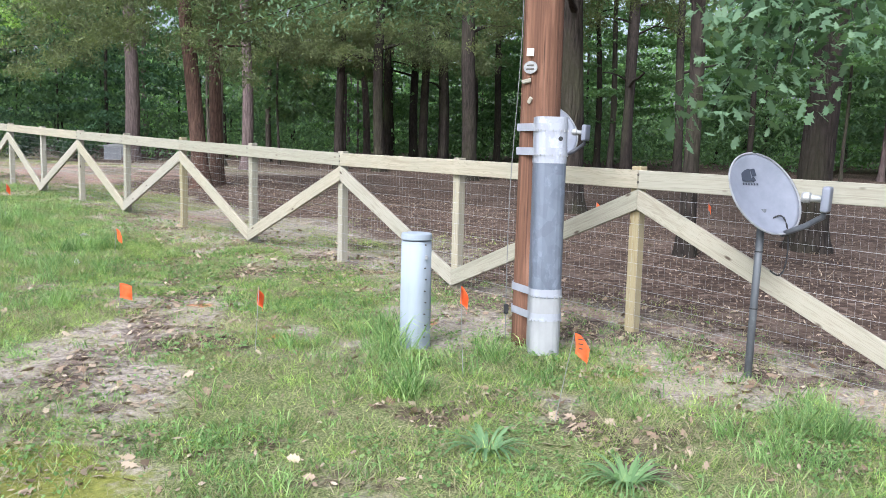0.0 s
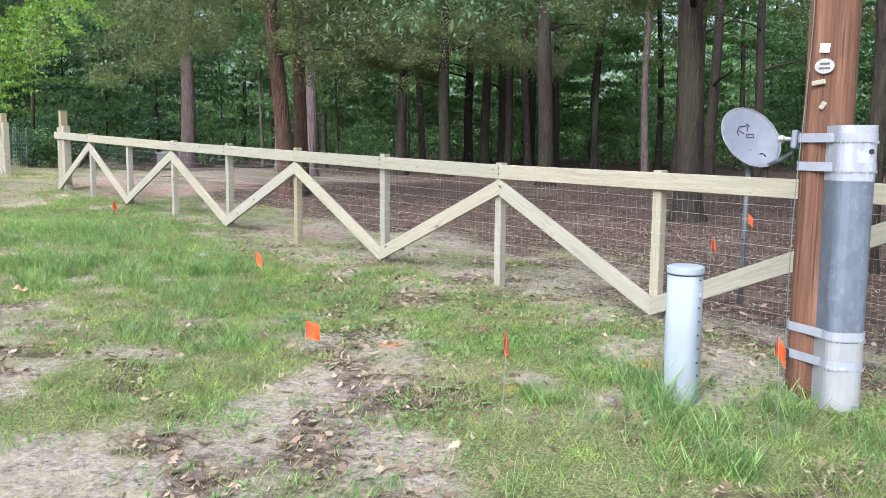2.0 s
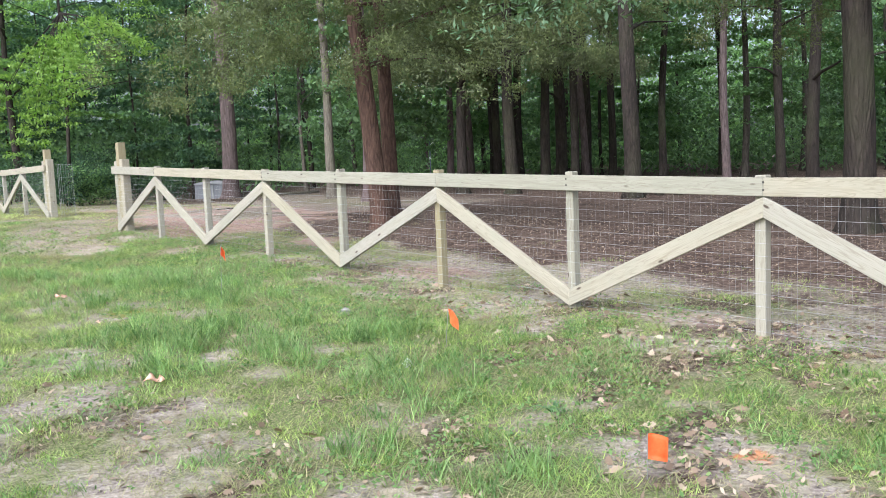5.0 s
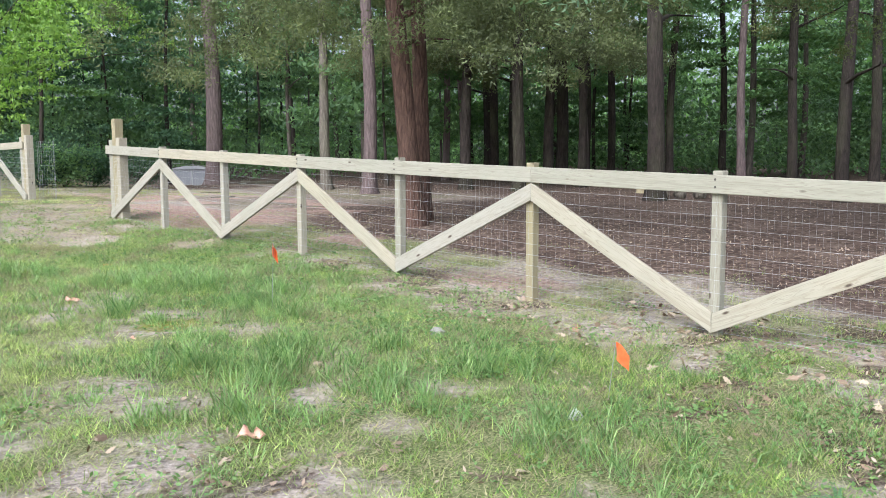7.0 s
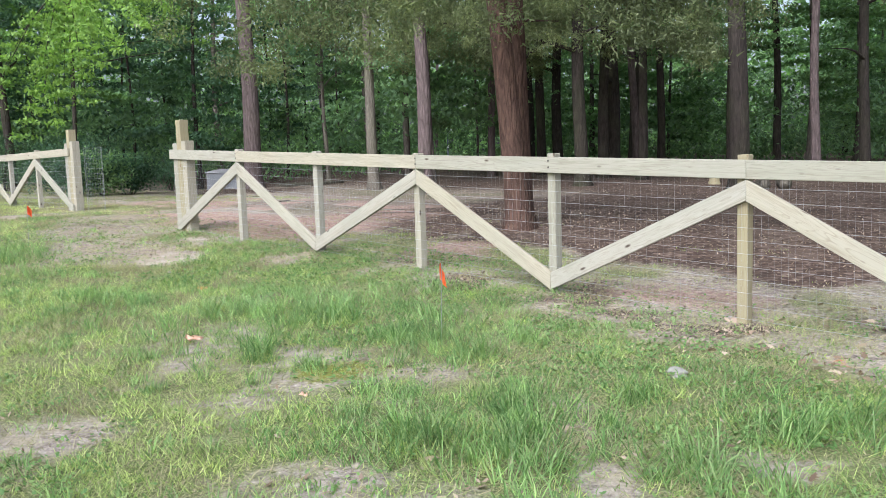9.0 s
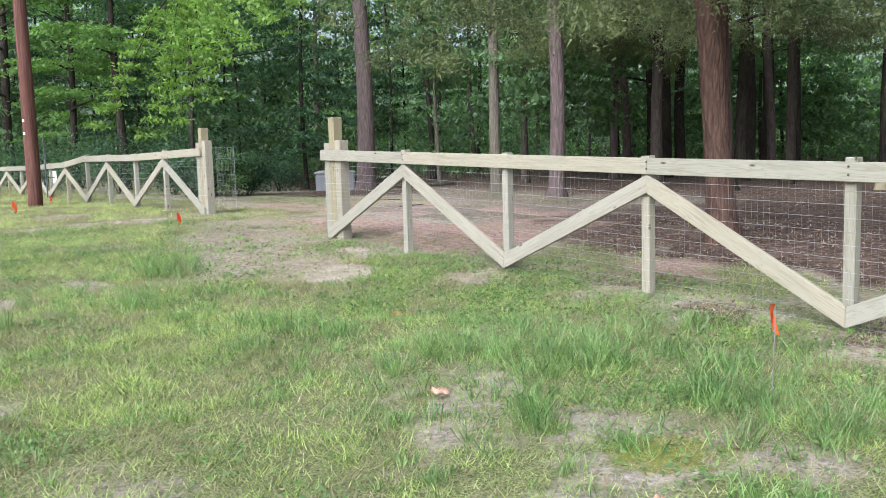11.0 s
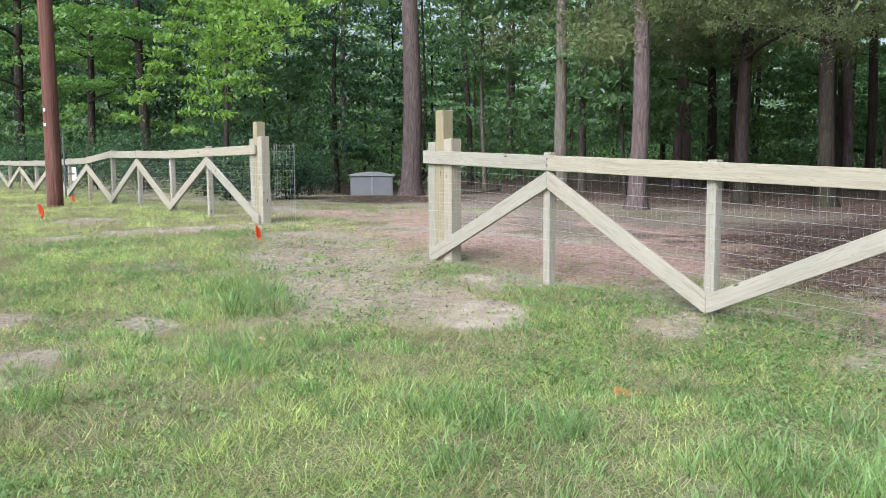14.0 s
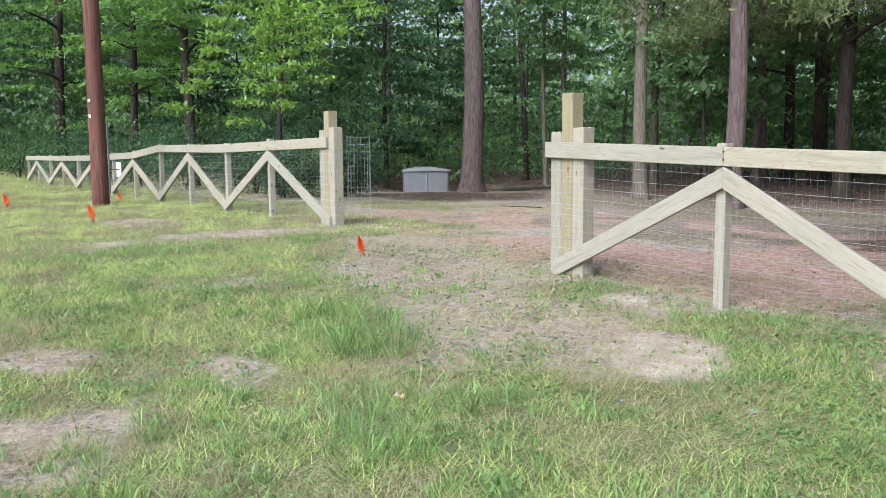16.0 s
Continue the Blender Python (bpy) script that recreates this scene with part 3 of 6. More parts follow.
def fence(name, label, tips, gate, gate_z, tall_top, first_high, joints=(0, 2, 4, 6, 8, 10, 11), overhang=0.24):
    """tips: places of the posts from the gate on, each with the height of the rail's under edge."""
    root = empty(name, tips[0][0], tips[0][1])
    inv = root.matrix_basis.inverted()
    made = []
    n = len(tips)
    low = [gz(*t[:2]) for t in tips]
    for i, t in enumerate(tips):
        shift = 0.05 if i % 2 == 0 else 0.005
        where = (t[0] + FENCE_U.x * shift, t[1] + FENCE_U.y * shift)
        made.append(post(root, where, t[2] + 0.02 + RAIL_W + 0.028 + 0.012 * math.sin(5.1 * i), material=PINE_YELLOW if i in (4, 8) else PINE))
    # rails: one board from the gate to the first post, then two bays a board
    stops = [(gate[0], gate[1], gate_z)] + [tips[i] for i in joints]
    face = RAIL_T / 2
    for k, (a, b) in enumerate(zip(stops, stops[1:])):
        pa, pb = seat(a, face) + Vector((0, 0, a[2] + 0.02 + RAIL_W / 2)), seat(b, face) + Vector((0, 0, b[2] + 0.02 + RAIL_W / 2))
        way = (pb - pa).normalized()
        if k == 0:
            pa = pa - way * overhang
        pb = pb - way * 0.002
        bm, m = plank(pa, pb, RAIL_W, RAIL_T)
        rail = part("rail", bm, PINE, root, m=m)
        made.append(rail)
    for i, t in enumerate(tips):
        for dz in (0.05, 0.11):
            if (i * 7 + int(dz * 100)) % 3:
                made.append(stud(root, seat(t, -0.002) + Vector((0, 0, t[2] + 0.02 + dz)), FENCE_N))
    # braces: zigzag boards between high and low posts
    ends = [(gate[0], gate[1], gate_z)] + list(tips)
    for i in range(len(ends) - 1):
        a, b = ends[i], ends[i + 1]
        high_is_b = (i % 2 == 0) == first_high
        hi, lo = (b, a) if high_is_b else (a, b)
        run = math.hypot(hi[0] - lo[0], hi[1] - lo[1])
        z_lo = gz(lo[0], lo[1]) + 0.03
        rise = hi[2] + 0.016 - z_lo
        tall = RAIL_W
        for it in range(8):
            ang = math.atan2(rise - tall, run)
            tall = RAIL_W / math.cos(ang)
        ph = seat(hi, face) + Vector((0, 0, hi[2] + 0.016 - tall / 2))
        pl = seat(lo, face) + Vector((0, 0, z_lo + tall / 2))
        if i == 0 and high_is_b:
            pl = pl + (pl - ph).normalized() * 0.14
        else:
            pl = pl - (pl - ph).normalized() * 0.001
        bm, m = plank(ph, pl, RAIL_W, RAIL_T)
        made.append(part("brace", bm, PINE, root, m=m))
        w0, w1 = seat(a, RAIL_T + 0.004), seat(b, RAIL_T + 0.004)
        made.append(wire_panel(w0, w1, gz(w0.x, w0.y) + 0.04, gz(w1.x, w1.y) + 0.04, a[2] + 0.05, b[2] + 0.05, "wire_mesh", root))
    gate_posts(root, gate, gate_z + 0.02 + RAIL_W, tall_top)
    for o in root.children:
        o.matrix_parent_inverse = inv
    tagged(root, label, "fence")
    return root


fence("fence", "new pale pine rail fence with zigzag braces and wire mesh", RIGHT, GATE_R, 1.809, 2.42, True)

LEFT_TOPS = (2.15, 2.12, 2.14, 2.16, 2.03, 2.00, 1.98, 1.98, 1.98, 1.99, 2.00, 2.00)
GATE_L = (-13.49, 22.15)
LEFT = [(GATE_L[0] - 0.6947 * (1.83 * (i + 1) + 0.05), GATE_L[1] + 0.7193 * (1.83 * (i + 1) + 0.05), top - 0.193) for i, top in enumerate(LEFT_TOPS)]
left_fence = fence("fence", "pale pine rail fence with zigzag braces beyond the drive", LEFT, GATE_L, 1.965, 2.49, True, (1, 3, 4, 6, 8, 10, 11), 0.06)


def curled_wire():
    """A leftover end of wire mesh that curls off the gate post."""
    verts, faces = [], []
    cx, cy = GATE_L[0] + 0.47, GATE_L[1] + 0.12
    z0 = gz(cx, cy)
    root = empty("wire_roll", cx, cy, z0)

    def seg(a, b, g=0.0016):
        d = (b - a).normalized()
        s1 = d.orthogonal().normalized()
        s2 = d.cross(s1)
        base = len(verts)
        for c in (a, b):
            for k in range(3):
                verts.append(c + g * (math.cos(k * 2.0944) * s1 + math.sin(k * 2.0944) * s2))
        for k in range(3):
            faces.append((base + k, base + (k + 1) % 3, base + 3 + (k + 1) % 3, base + 3 + k))

    def at(k, z):
        w = 4.6 * k
        r = 0.155 + 0.02 * k
        return Vector((r * math.cos(w), r * math.sin(w), z))

    for j in range(12):
        z = 0.12 + 0.1 * j
        for i in range(14):
            seg(at(i / 14, z), at((i + 1) / 14, z))
    for i in range(15):
        seg(at(i / 14, 0.0), at(i / 14, 1.24))
    me = raw_mesh("wire", np.array([v[:] for v in verts]), np.array(faces))
    part_mesh("wire", me, GALV_WIRE, root)
    tagged(root, "loose roll of galvanised wire mesh standing by the gate post", "wire roll")


curled_wire()


# ---- utility poles ----
def pole_material(name, a, b, c):
    n = Nodes(name, rough=0.85, spec=0.2)
    v = n.vec((10, 10, 0.35), shift=3)
    g = n.noise(v, 2.2, 6, 0.65, 0.8)
    col = n.ramp(g, [(0.25, a), (0.5, b), (0.75, c)])
    crack = n.noise(n.vec((22, 22, 0.4)), 2.0, 4, 0.7)
    col = n.mix(n.ramp(crack, [(0.56, (0, 0, 0)), (0.66, (0.85, 0.85, 0.85))]), col, (0.035, 0.02, 0.014))
    n.bump(n.math("SUBTRACT", g, crack), 0.6, 0.012)
    return n.colour(col)


POLE_WOOD = pole_material("creosoted_pole", (0.055, 0.029, 0.020), (0.135, 0.068, 0.044), (0.25, 0.140, 0.096))
POLE_RED = pole_material("weathered_red_pole", (0.065, 0.029, 0.024), (0.120, 0.055, 0.044), (0.19, 0.100, 0.084))
n = Nodes("white_paint", 0.55)
c = n.noise(n.vec((1, 1, 1)), 9, 4)
WHITE = n.colour(n.ramp(c, [(0.3, (0.62, 0.62, 0.60)), (0.7, (0.80, 0.80, 0.78))]))
n = Nodes("black_rubber", 0.6)
BLACK = n.colour((0.02, 0.02, 0.022))
n = Nodes("aluminium_tag", 0.5, 0.4)
TAG = n.colour(n.ramp(n.noise(n.vec(), 40, 3), [(0.3, (0.22, 0.225, 0.23)), (0.7, (0.38, 0.385, 0.39))]))

n = Nodes("dull_wire", 0.7, 0.3)
ARM_WIRE = n.colour((0.16, 0.16, 0.165))
PX, PY = 0.68, 6.18


def wood_pole(name, x, y, r0, r1, height, material, label, sides=28):
    z0 = gz(x, y)
    root = empty(name, x, y, z0)
    pts, rad = [], []
    for i in range(18):
        k = i / 17
        pts.append((0.012 * math.sin(3 * k), 0.01 * math.cos(4 * k), -0.3 + (height + 0.3) * k))
        rad.append(r0 + (r1 - r0) * k)
    bm = tube(pts, rad, sides)
    for v in bm.verts:
        a = math.atan2(v.co.y, v.co.x)
        f = 1 + 0.012 * math.sin(5 * a + v.co.z * 0.3) + 0.01 * math.sin(11 * a)
        v.co.x *= f
        v.co.y *= f
    part("pole_shaft", bm, material, root, smooth_faces=True)
    tagged(root, label, "utility pole")
    return root


near_pole = wood_pole("utility_pole", PX, PY, 0.152, 0.115, 9.0, POLE_WOOD, "brown wooden utility pole with strapped metal conduit guard")


def guard_section(w, dpt):
    """U-shaped outline of a conduit guard, open towards +y."""
    out = []
    for i in range(13):
        a = math.pi + math.pi * i / 12
        cx, cy = math.cos(a), math.sin(a)
        out.append((w * math.copysign(abs(cx) ** 0.62, cx), w * math.copysign(abs(cy) ** 0.62, cy)))
    out = [(-w, dpt)] + out + [(w, dpt)]
    return out


def pole_fittings(root):
    z0 = root.location.z
    gx, gy = 0.06, -0.235

    def extrude(outline, lo, hi, thick):
        bm = bmesh.new()
        n = len(outline)
        rings = []
        for z in (lo, hi):
            for s in (1.0, 1.0 - thick / 0.125):
                rings.append([bm.verts.new((gx + px * s, gy + py * s, z)) for px, py in outline])
        o0, i0, o1, i1 = rings
        for k in range(n - 1):
            bm.faces.new((o0[k], o0[k + 1], o1[k + 1], o1[k]))
            bm.faces.new((i0[k + 1], i0[k], i1[k], i1[k + 1]))
            bm.faces.new((o1[k], o1[k + 1], i1[k + 1], i1[k]))
            bm.faces.new((o0[k + 1], o0[k], i0[k], i0[k + 1]))
        for k in (0, n - 1):
            bm.faces.new((o0[k], o1[k], i1[k], i0[k]))
        bmesh.ops.recalc_face_normals(bm, faces=bm.faces)
        return bm

    part("conduit_guard", extrude(guard_section(0.110, 0.16), 0.26, 1.50, 0.006), GALV, root, "ribbed galvanised steel conduit guard")
    part("guard_top", extrude(guard_section(0.1125, 0.16), 1.35, 1.67, 0.005), STRAP, root, "bright upper section of the guard")
    part("guard_foot", extrude(guard_section(0.1125, 0.16), -0.15, 0.40, 0.006), GUARD_FOOT, root, "pale grey plastic guard foot")
    for z in (1.60, 1.43, 0.435, 0.262):
        outline = []
        # a band round guard and pole together
        for i in range(17):
            a = math.pi + math.pi * i / 16
            cx, cy = math.cos(a), math.sin(a)
            outline.append((gx + 0.1165 * math.copysign(abs(cx) ** 0.62, cx), gy + 0.1165 * math.copysign(abs(cy) ** 0.62, cy)))
        for i in range(17):
            a = math.pi * i / 16
            outline.append((0.160 * math.cos(a), 0.160 * math.sin(a)))
        bm = bmesh.new()
        lo, hi = z - 0.027, z + 0.027
        n = len(outline)
        ring = [[bm.verts.new((px * s + (1 - s) * gx / 2, py * s + (1 - s) * gy / 2, zz)) for px, py in outline] for s in (1.0, 0.975) for zz in (lo, hi)]
        o0, o1, i0, i1 = ring
        for k in range(n):
            j = (k + 1) % n
            bm.faces.new((o0[k], o0[j], o1[j], o1[k]))
            bm.faces.new((i0[j], i0[k], i1[k], i1[j]))
            bm.faces.new((o1[k], o1[j], i1[j], i1[k]))
            bm.faces.new((o0[j], o0[k], i0[k], i0[j]))
        bmesh.ops.recalc_face_normals(bm, faces=bm.faces)
        strap = part("strap", bm, STRAP, root, "perforated pale steel strap")
        for i in range(9):
            a = math.pi * (1.12 + 0.76 * i / 8)
            tooth = box(0.008, 0.006, 0.016, 0.001)
            part("tooth", tooth, GUARD_FOOT, strap, m=pose(gx + 0.1185 * math.copysign(abs(math.cos(a)) ** 0.62, math.cos(a)), gy - 0.1185 * abs(math.sin(a)) ** 0.62, z - 0.026, 0, 0, math.degrees(a) + 90))
    # knockout hole in the upper section: a black disc paints its shaded inside
    hole = bmesh.new()
    bmesh.ops.create_cone(hole, cap_ends=True, segments=14, radius1=0.016, radius2=0.016, depth=0.006)
    part("bolt_hole", hole, BLACK, root, m=pose(gx + 0.055, gy - 0.1085, 1.52, 90, 0, 0))
    # oval tag, white tag, wood chips
    tag = bmesh.new()
    bmesh.ops.create_cone(tag, cap_ends=True, segments=24, radius1=0.5, radius2=0.5, depth=0.06)
    bmesh.ops.scale(tag, vec=(0.11, 0.088, 0.06), verts=tag.verts)
    plate = part("number_tag", tag, TAG, root, "oval grey metal tag with raised marks", m=pose(-0.088, -0.122, 2.02, 90, 0, -35))
    for row, wid in ((0.014, 0.055), (-0.013, 0.065)):
        part("mark", box(wid, 0.012, 0.003, 0.001), BOLT, plate, m=pose(0, row, 0.0025))
    part("paper_tag", box(0.056, 0.004, 0.052, 0.001), WHITE, root, "small white square tag", m=pose(-0.092, -0.121, 2.125, 0, 4, -36))
    chip = box(0.085, 0.012, 0.03, 0.006)
    part("wood_chip", chip, PINE, root, "splintered pale wood", m=pose(-0.112, -0.105, 1.925, 0, -8, -46))
    part("wood_chip", box(0.03, 0.01, 0.05, 0.005), PINE, root, m=pose(-0.086, -0.122, 1.79, 0, 30, -36))
    # earth wire down the side
    pts = [(-0.152 - 0.05 * smooth(0.45, 0.8, k) - 0.006 * math.sin(9 * k), -0.06 - 0.02 * k, 4.5 - 4.45 * k) for k in np.linspace(0, 1, 26)]
    part("earth_wire", tube(pts, [0.0032] * len(pts), 6), ARM_WIRE, root, "thin grey earth wire")
    part("wire_clamp", box(0.035, 0.04, 0.07, 0.006), BLACK, root, m=pose(-0.205, -0.08, 0.27))


n = Nodes("guard_foot_plastic", 0.6)
g0 = n.noise(n.vec((1, 1, 0.6)), 5, 5)
GUARD_FOOT = n.colour(n.ramp(g0, [(0.3, (0.22, 0.225, 0.235)), (0.7, (0.30, 0.305, 0.315))]))
pole_fittings(near_pole)

far_pole = wood_pole("utility_pole", -19.2, 26.2, 0.165, 0.12, 10.5, POLE_RED, "red-brown wooden utility pole standing before the fence", 22)
for z in (2.05, 1.75):
    part("paper_tag", box(0.045, 0.006, 0.06, 0.001), WHITE, far_pole, m=pose(-0.02, -0.19, z, 0, 0, 10))


# ---- telephone pedestal ----
def pedestal(x, y):
    root = empty("telephone_pedestal", x, y, rz=8)
    n = Nodes("pedestal_paint", 0.8, 0.0, 0.15)
    drip = n.noise(n.vec((6, 6, 0.8)), 4, 5)
    mat = n.colour(n.mix(n.ramp(drip, [(0.5, (0, 0, 0)), (0.8, (0.4, 0.4, 0.4))]), (0.265, 0.30, 0.345), (0.21, 0.24, 0.265)))
    pts, rad = [], []
    for z, r in ((-0.15, 0.108), (0.0, 0.108), (0.4, 0.106), (0.775, 0.104)):
        pts.append((0, 0, z))
        rad.append(r)
    bm = tube(pts, rad, 28)
    for v in bm.verts:
        # squared-off round section
        a = math.atan2(v.co.y, v.co.x)
        f = 1 + 0.045 * math.cos(4 * a)
        v.co.x *= f
        v.co.y *= f * 0.95
    body = part("body", bm, mat, root, smooth_faces=True)
    cap = tube([(0, 0, 0.785), (0, 0, 0.79), (0, 0, 0.825), (0, 0, 0.832)], [0.108, 0.111, 0.110, 0.100], 28)
    part("cap", cap, mat, root, "domed pale grey-blue cap")
    for i in range(9):
        stud_m = pose(0.055 + 0.008 * (i % 2), -0.094 + 0.01 * (i % 2), 0.09 + 0.083 * i, 90, 0, 25)
        bm = bmesh.new()
        bmesh.ops.create_cone(bm, cap_ends=True, segments=8, radius1=0.006, radius2=0.005, depth=0.01)
        part("screw", bm, BOLT, root, m=stud_m)
    part("hasp", box(0.02, 0.016, 0.03, 0.004), GUARD_FOOT, root, m=pose(0.062, -0.09, 0.665))
    tagged(root, "pale grey-blue metal telephone pedestal standing in grass", "pedestal")


pedestal(-0.19, 5.98)


# ---- satellite dishes ----
n = Nodes("dish_paint", 0.55)
g1 = n.noise(n.vec((1, 1, 1), shift=4), 7, 5)
DISH = n.colour(n.ramp(g1, [(0.3, (0.14, 0.152, 0.19)), (0.7, (0.19, 0.202, 0.245))]))
n = Nodes("dish_mark", 0.6)
MARK = n.colour((0.025, 0.03, 0.045))
n = Nodes("arm_grey", 0.55)
ARM = n.colour(n.ramp(n.noise(n.vec(), 12, 4), [(0.3, (0.15, 0.155, 0.17)), (0.7, (0.24, 0.245, 0.26))]))


n = Nodes("dark_arm_steel", 0.5, 0.3)
ARM_DARK = n.colour(n.ramp(n.noise(n.vec(), 12, 4), [(0.3, (0.055, 0.06, 0.07)), (0.7, (0.10, 0.105, 0.12))]))


def dish(x, y, centre_z, width, height, facing, label, lean=(0, 0), marks="block", roll=-35.0):
    z0 = gz(x, y)
    root = empty("satellite_dish", x, y, z0)
    top = centre_z - z0
    mast_top = top - height * 0.34
    part("mast", tube([(0, 0, -0.25), (lean[0] * 0.5, lean[1] * 0.5, mast_top * 0.5), (lean[0], lean[1], mast_top + 0.1)], [0.026, 0.025, 0.025], 14), MAST, root, "galvanised steel mast", smooth_faces=True)
    for z in (mast_top * 0.45, mast_top * 0.82):
        part("cable_tie", tube([(lean[0] * z / mast_top, lean[1] * z / mast_top, z), (lean[0] * z / mast_top, lean[1] * z / mast_top, z + 0.008)], [0.029, 0.029], 12), BLACK, root)
    f = Vector(facing).normalized()
    turn = f.to_track_quat("Z", "Y").to_matrix().to_4x4() @ pose(0, 0, 0, 0, 0, roll)
    m = Matrix.Translation((lean[0], lean[1] - 0.03, top)) @ turn
    bm = bmesh.new()
    rows = []
    R = 10
    depth = 0.06
    for side in (0, 1):
        grid = []
        for i in range(R + 1):
            k = i / R
            grid.append([bm.verts.new((width / 2 * k * math.cos(a * math.tau / 40), height / 2 * k * math.sin(a * math.tau / 40), depth * (k * k - 1) - 0.006 * side)) for a in range(40)] if i else [bm.verts.new((0, 0, -depth - 0.006 * side))])
        rows.append(grid)
        for a in range(40):
            b = (a + 1) % 40
            tri_f = (grid[0][0], grid[1][a], grid[1][b])
            bm.faces.new(tri_f if side == 0 else tri_f[::-1])
            for i in range(1, R):
                q = (grid[i][a], grid[i + 1][a], grid[i + 1][b], grid[i][b])
                bm.faces.new(q if side == 0 else q[::-1])
    for a in range(40):
        b = (a + 1) % 40
        bm.faces.new((rows[0][R][a], rows[1][R][a], rows[1][R][b], rows[0][R][b]))
    reflector = part("reflector", bm, DISH, root, "grey oval reflector", m=m, smooth_faces=True)
    part("rim", tube([(width / 2 * math.cos(a * math.tau / 40), height / 2 * math.sin(a * math.tau / 40), 0.0) for a in range(41)], [0.007] * 41, 6), ARM, reflector)
    # emblem: plain shapes only
    def flat(sx, sy, px, py, name="emblem", rz=0):
        k2 = (px / (width / 2)) ** 2 + (py / (height / 2)) ** 2
        part(name, box(sx, sy, 0.004, 0.001), MARK, reflector, m=pose(px, py, depth * (k2 - 1) + 0.006, 0, 0, rz - roll))
    c0, s0 = math.cos(radians(-roll)), math.sin(radians(-roll))

    def spin(px, py):
        return px * c0 - py * s0, px * s0 + py * c0
    if marks == "block":
        for sx, sy, px, py, rz in ((0.075, 0.085, -0.095, 0.14, 0), (0.034, 0.05, -0.032, 0.158, 8), (0.03, 0.03, -0.034, 0.112, 30)):
            flat(sx, sy, *spin(px, py), rz=rz)
        for i in range(6):
            flat(0.012, 0.014, *spin(-0.125 + 0.024 * i, 0.08), name="letter_bar")
    else:
        for i, (px, py, rz, sx) in enumerate(((-0.09, 0.10, 60, 0.07), (-0.06, 0.07, -30, 0.06), (-0.03, 0.13, 10, 0.07), (0.0, 0.10, 75, 0.05), (0.02, 0.05, 5, 0.07), (0.02, 0.02, 0, 0.07), (-0.012, 0.035, 85, 0.035), (0.053, 0.035, 85, 0.035), (-0.1, 0.06, 100, 0.05), (0.01, 0.14, -50, 0.05))):
            flat(sx, 0.008, *spin(px, py), name="scribble_bar", rz=rz)
    # back bracket, arm and feed
    part("bracket", box(0.10, 0.10, 0.09, 0.012), ARM, root, m=m @ pose(0, 0, -0.115))
    c = m.translation
    foot, knee, feed = (c + Vector(v) * (width / 0.5) for v in ((0.11, -0.03, -0.265), (0.30, -0.20, -0.13), (0.31, -0.21, -0.02)))
    bend = foot.lerp(knee, 0.6) + Vector((0, 0, -0.012))
    part("feed_arm", tube([foot, bend, knee, knee.lerp(feed, 0.5)], [0.019, 0.020, 0.020, 0.015], 12), ARM_DARK, root, "dark grey feed arm", smooth_faces=True)
    fm = Matrix.Translation(feed) @ ((c - feed).to_track_quat("Z", "Y").to_matrix().to_4x4())
    shell = box(0.125, 0.165, 0.05, 0.022, segs=3)
    for v in shell.verts:
        v.co.x *= 1.0 - 0.9 * (v.co.y - 0.02) if v.co.y > 0.02 else 1.0
    head = part("feed_head", shell, DISH, root, "pale plastic feed head", m=fm, smooth_faces=True)
    part("feed_horn", tube([(0, 0, 0.02), (0, 0, 0.09), (0, 0, 0.10), (0, 0, 0.135), (0, 0, 0.15)], [0.022, 0.022, 0.034, 0.036, 0.028], 16), TAG, head)
    pts = []
    for i in range(22):
        k = i / 21
        pts.append((lean[0] + 0.05 + 0.11 * math.sin(math.pi * k), -0.02 - 0.05 * math.sin(2 * k), mast_top + 0.03 - 0.33 * k + 0.10 * math.sin(math.pi * 2 * k)))
    part("cable", tube(pts, [0.006] * 22, 6), BLACK, root, "black loop of coaxial cable")
    tagged(root, label, "satellite dish")


dish(2.08, 5.55, 1.36, 0.50, 0.60, (0.32, -0.86, 0.36), "grey satellite dish on a steel mast before the fence", (0.03, 0.0), "block", 40.0)
dish(1.09, 8.9, 1.82, 0.52, 0.62, (0.15, -0.88, 0.36), "scratched grey satellite dish behind the fence", (0.02, 0), "scribble", 38.0)

# ---- marker flags ----
n = Nodes("orange_vinyl", 0.5)
FLAG = n.colour(n.ramp(n.noise(n.vec((1, 1, 1), shift=3), 20, 3), [(0.3, (0.76, 0.13, 0.03)), (0.7, (0.90, 0.21, 0.06))]))
n = Nodes("faded_orange_vinyl", 0.6)
FADED = n.colour(n.ramp(n.noise(n.vec(), 20, 3), [(0.3, (0.82, 0.46, 0.33)), (0.7, (0.88, 0.66, 0.56))]))
n = Nodes("flag_wire", 0.5, 0.6)
FLAG_WIRE = n.colour((0.3, 0.3, 0.3))


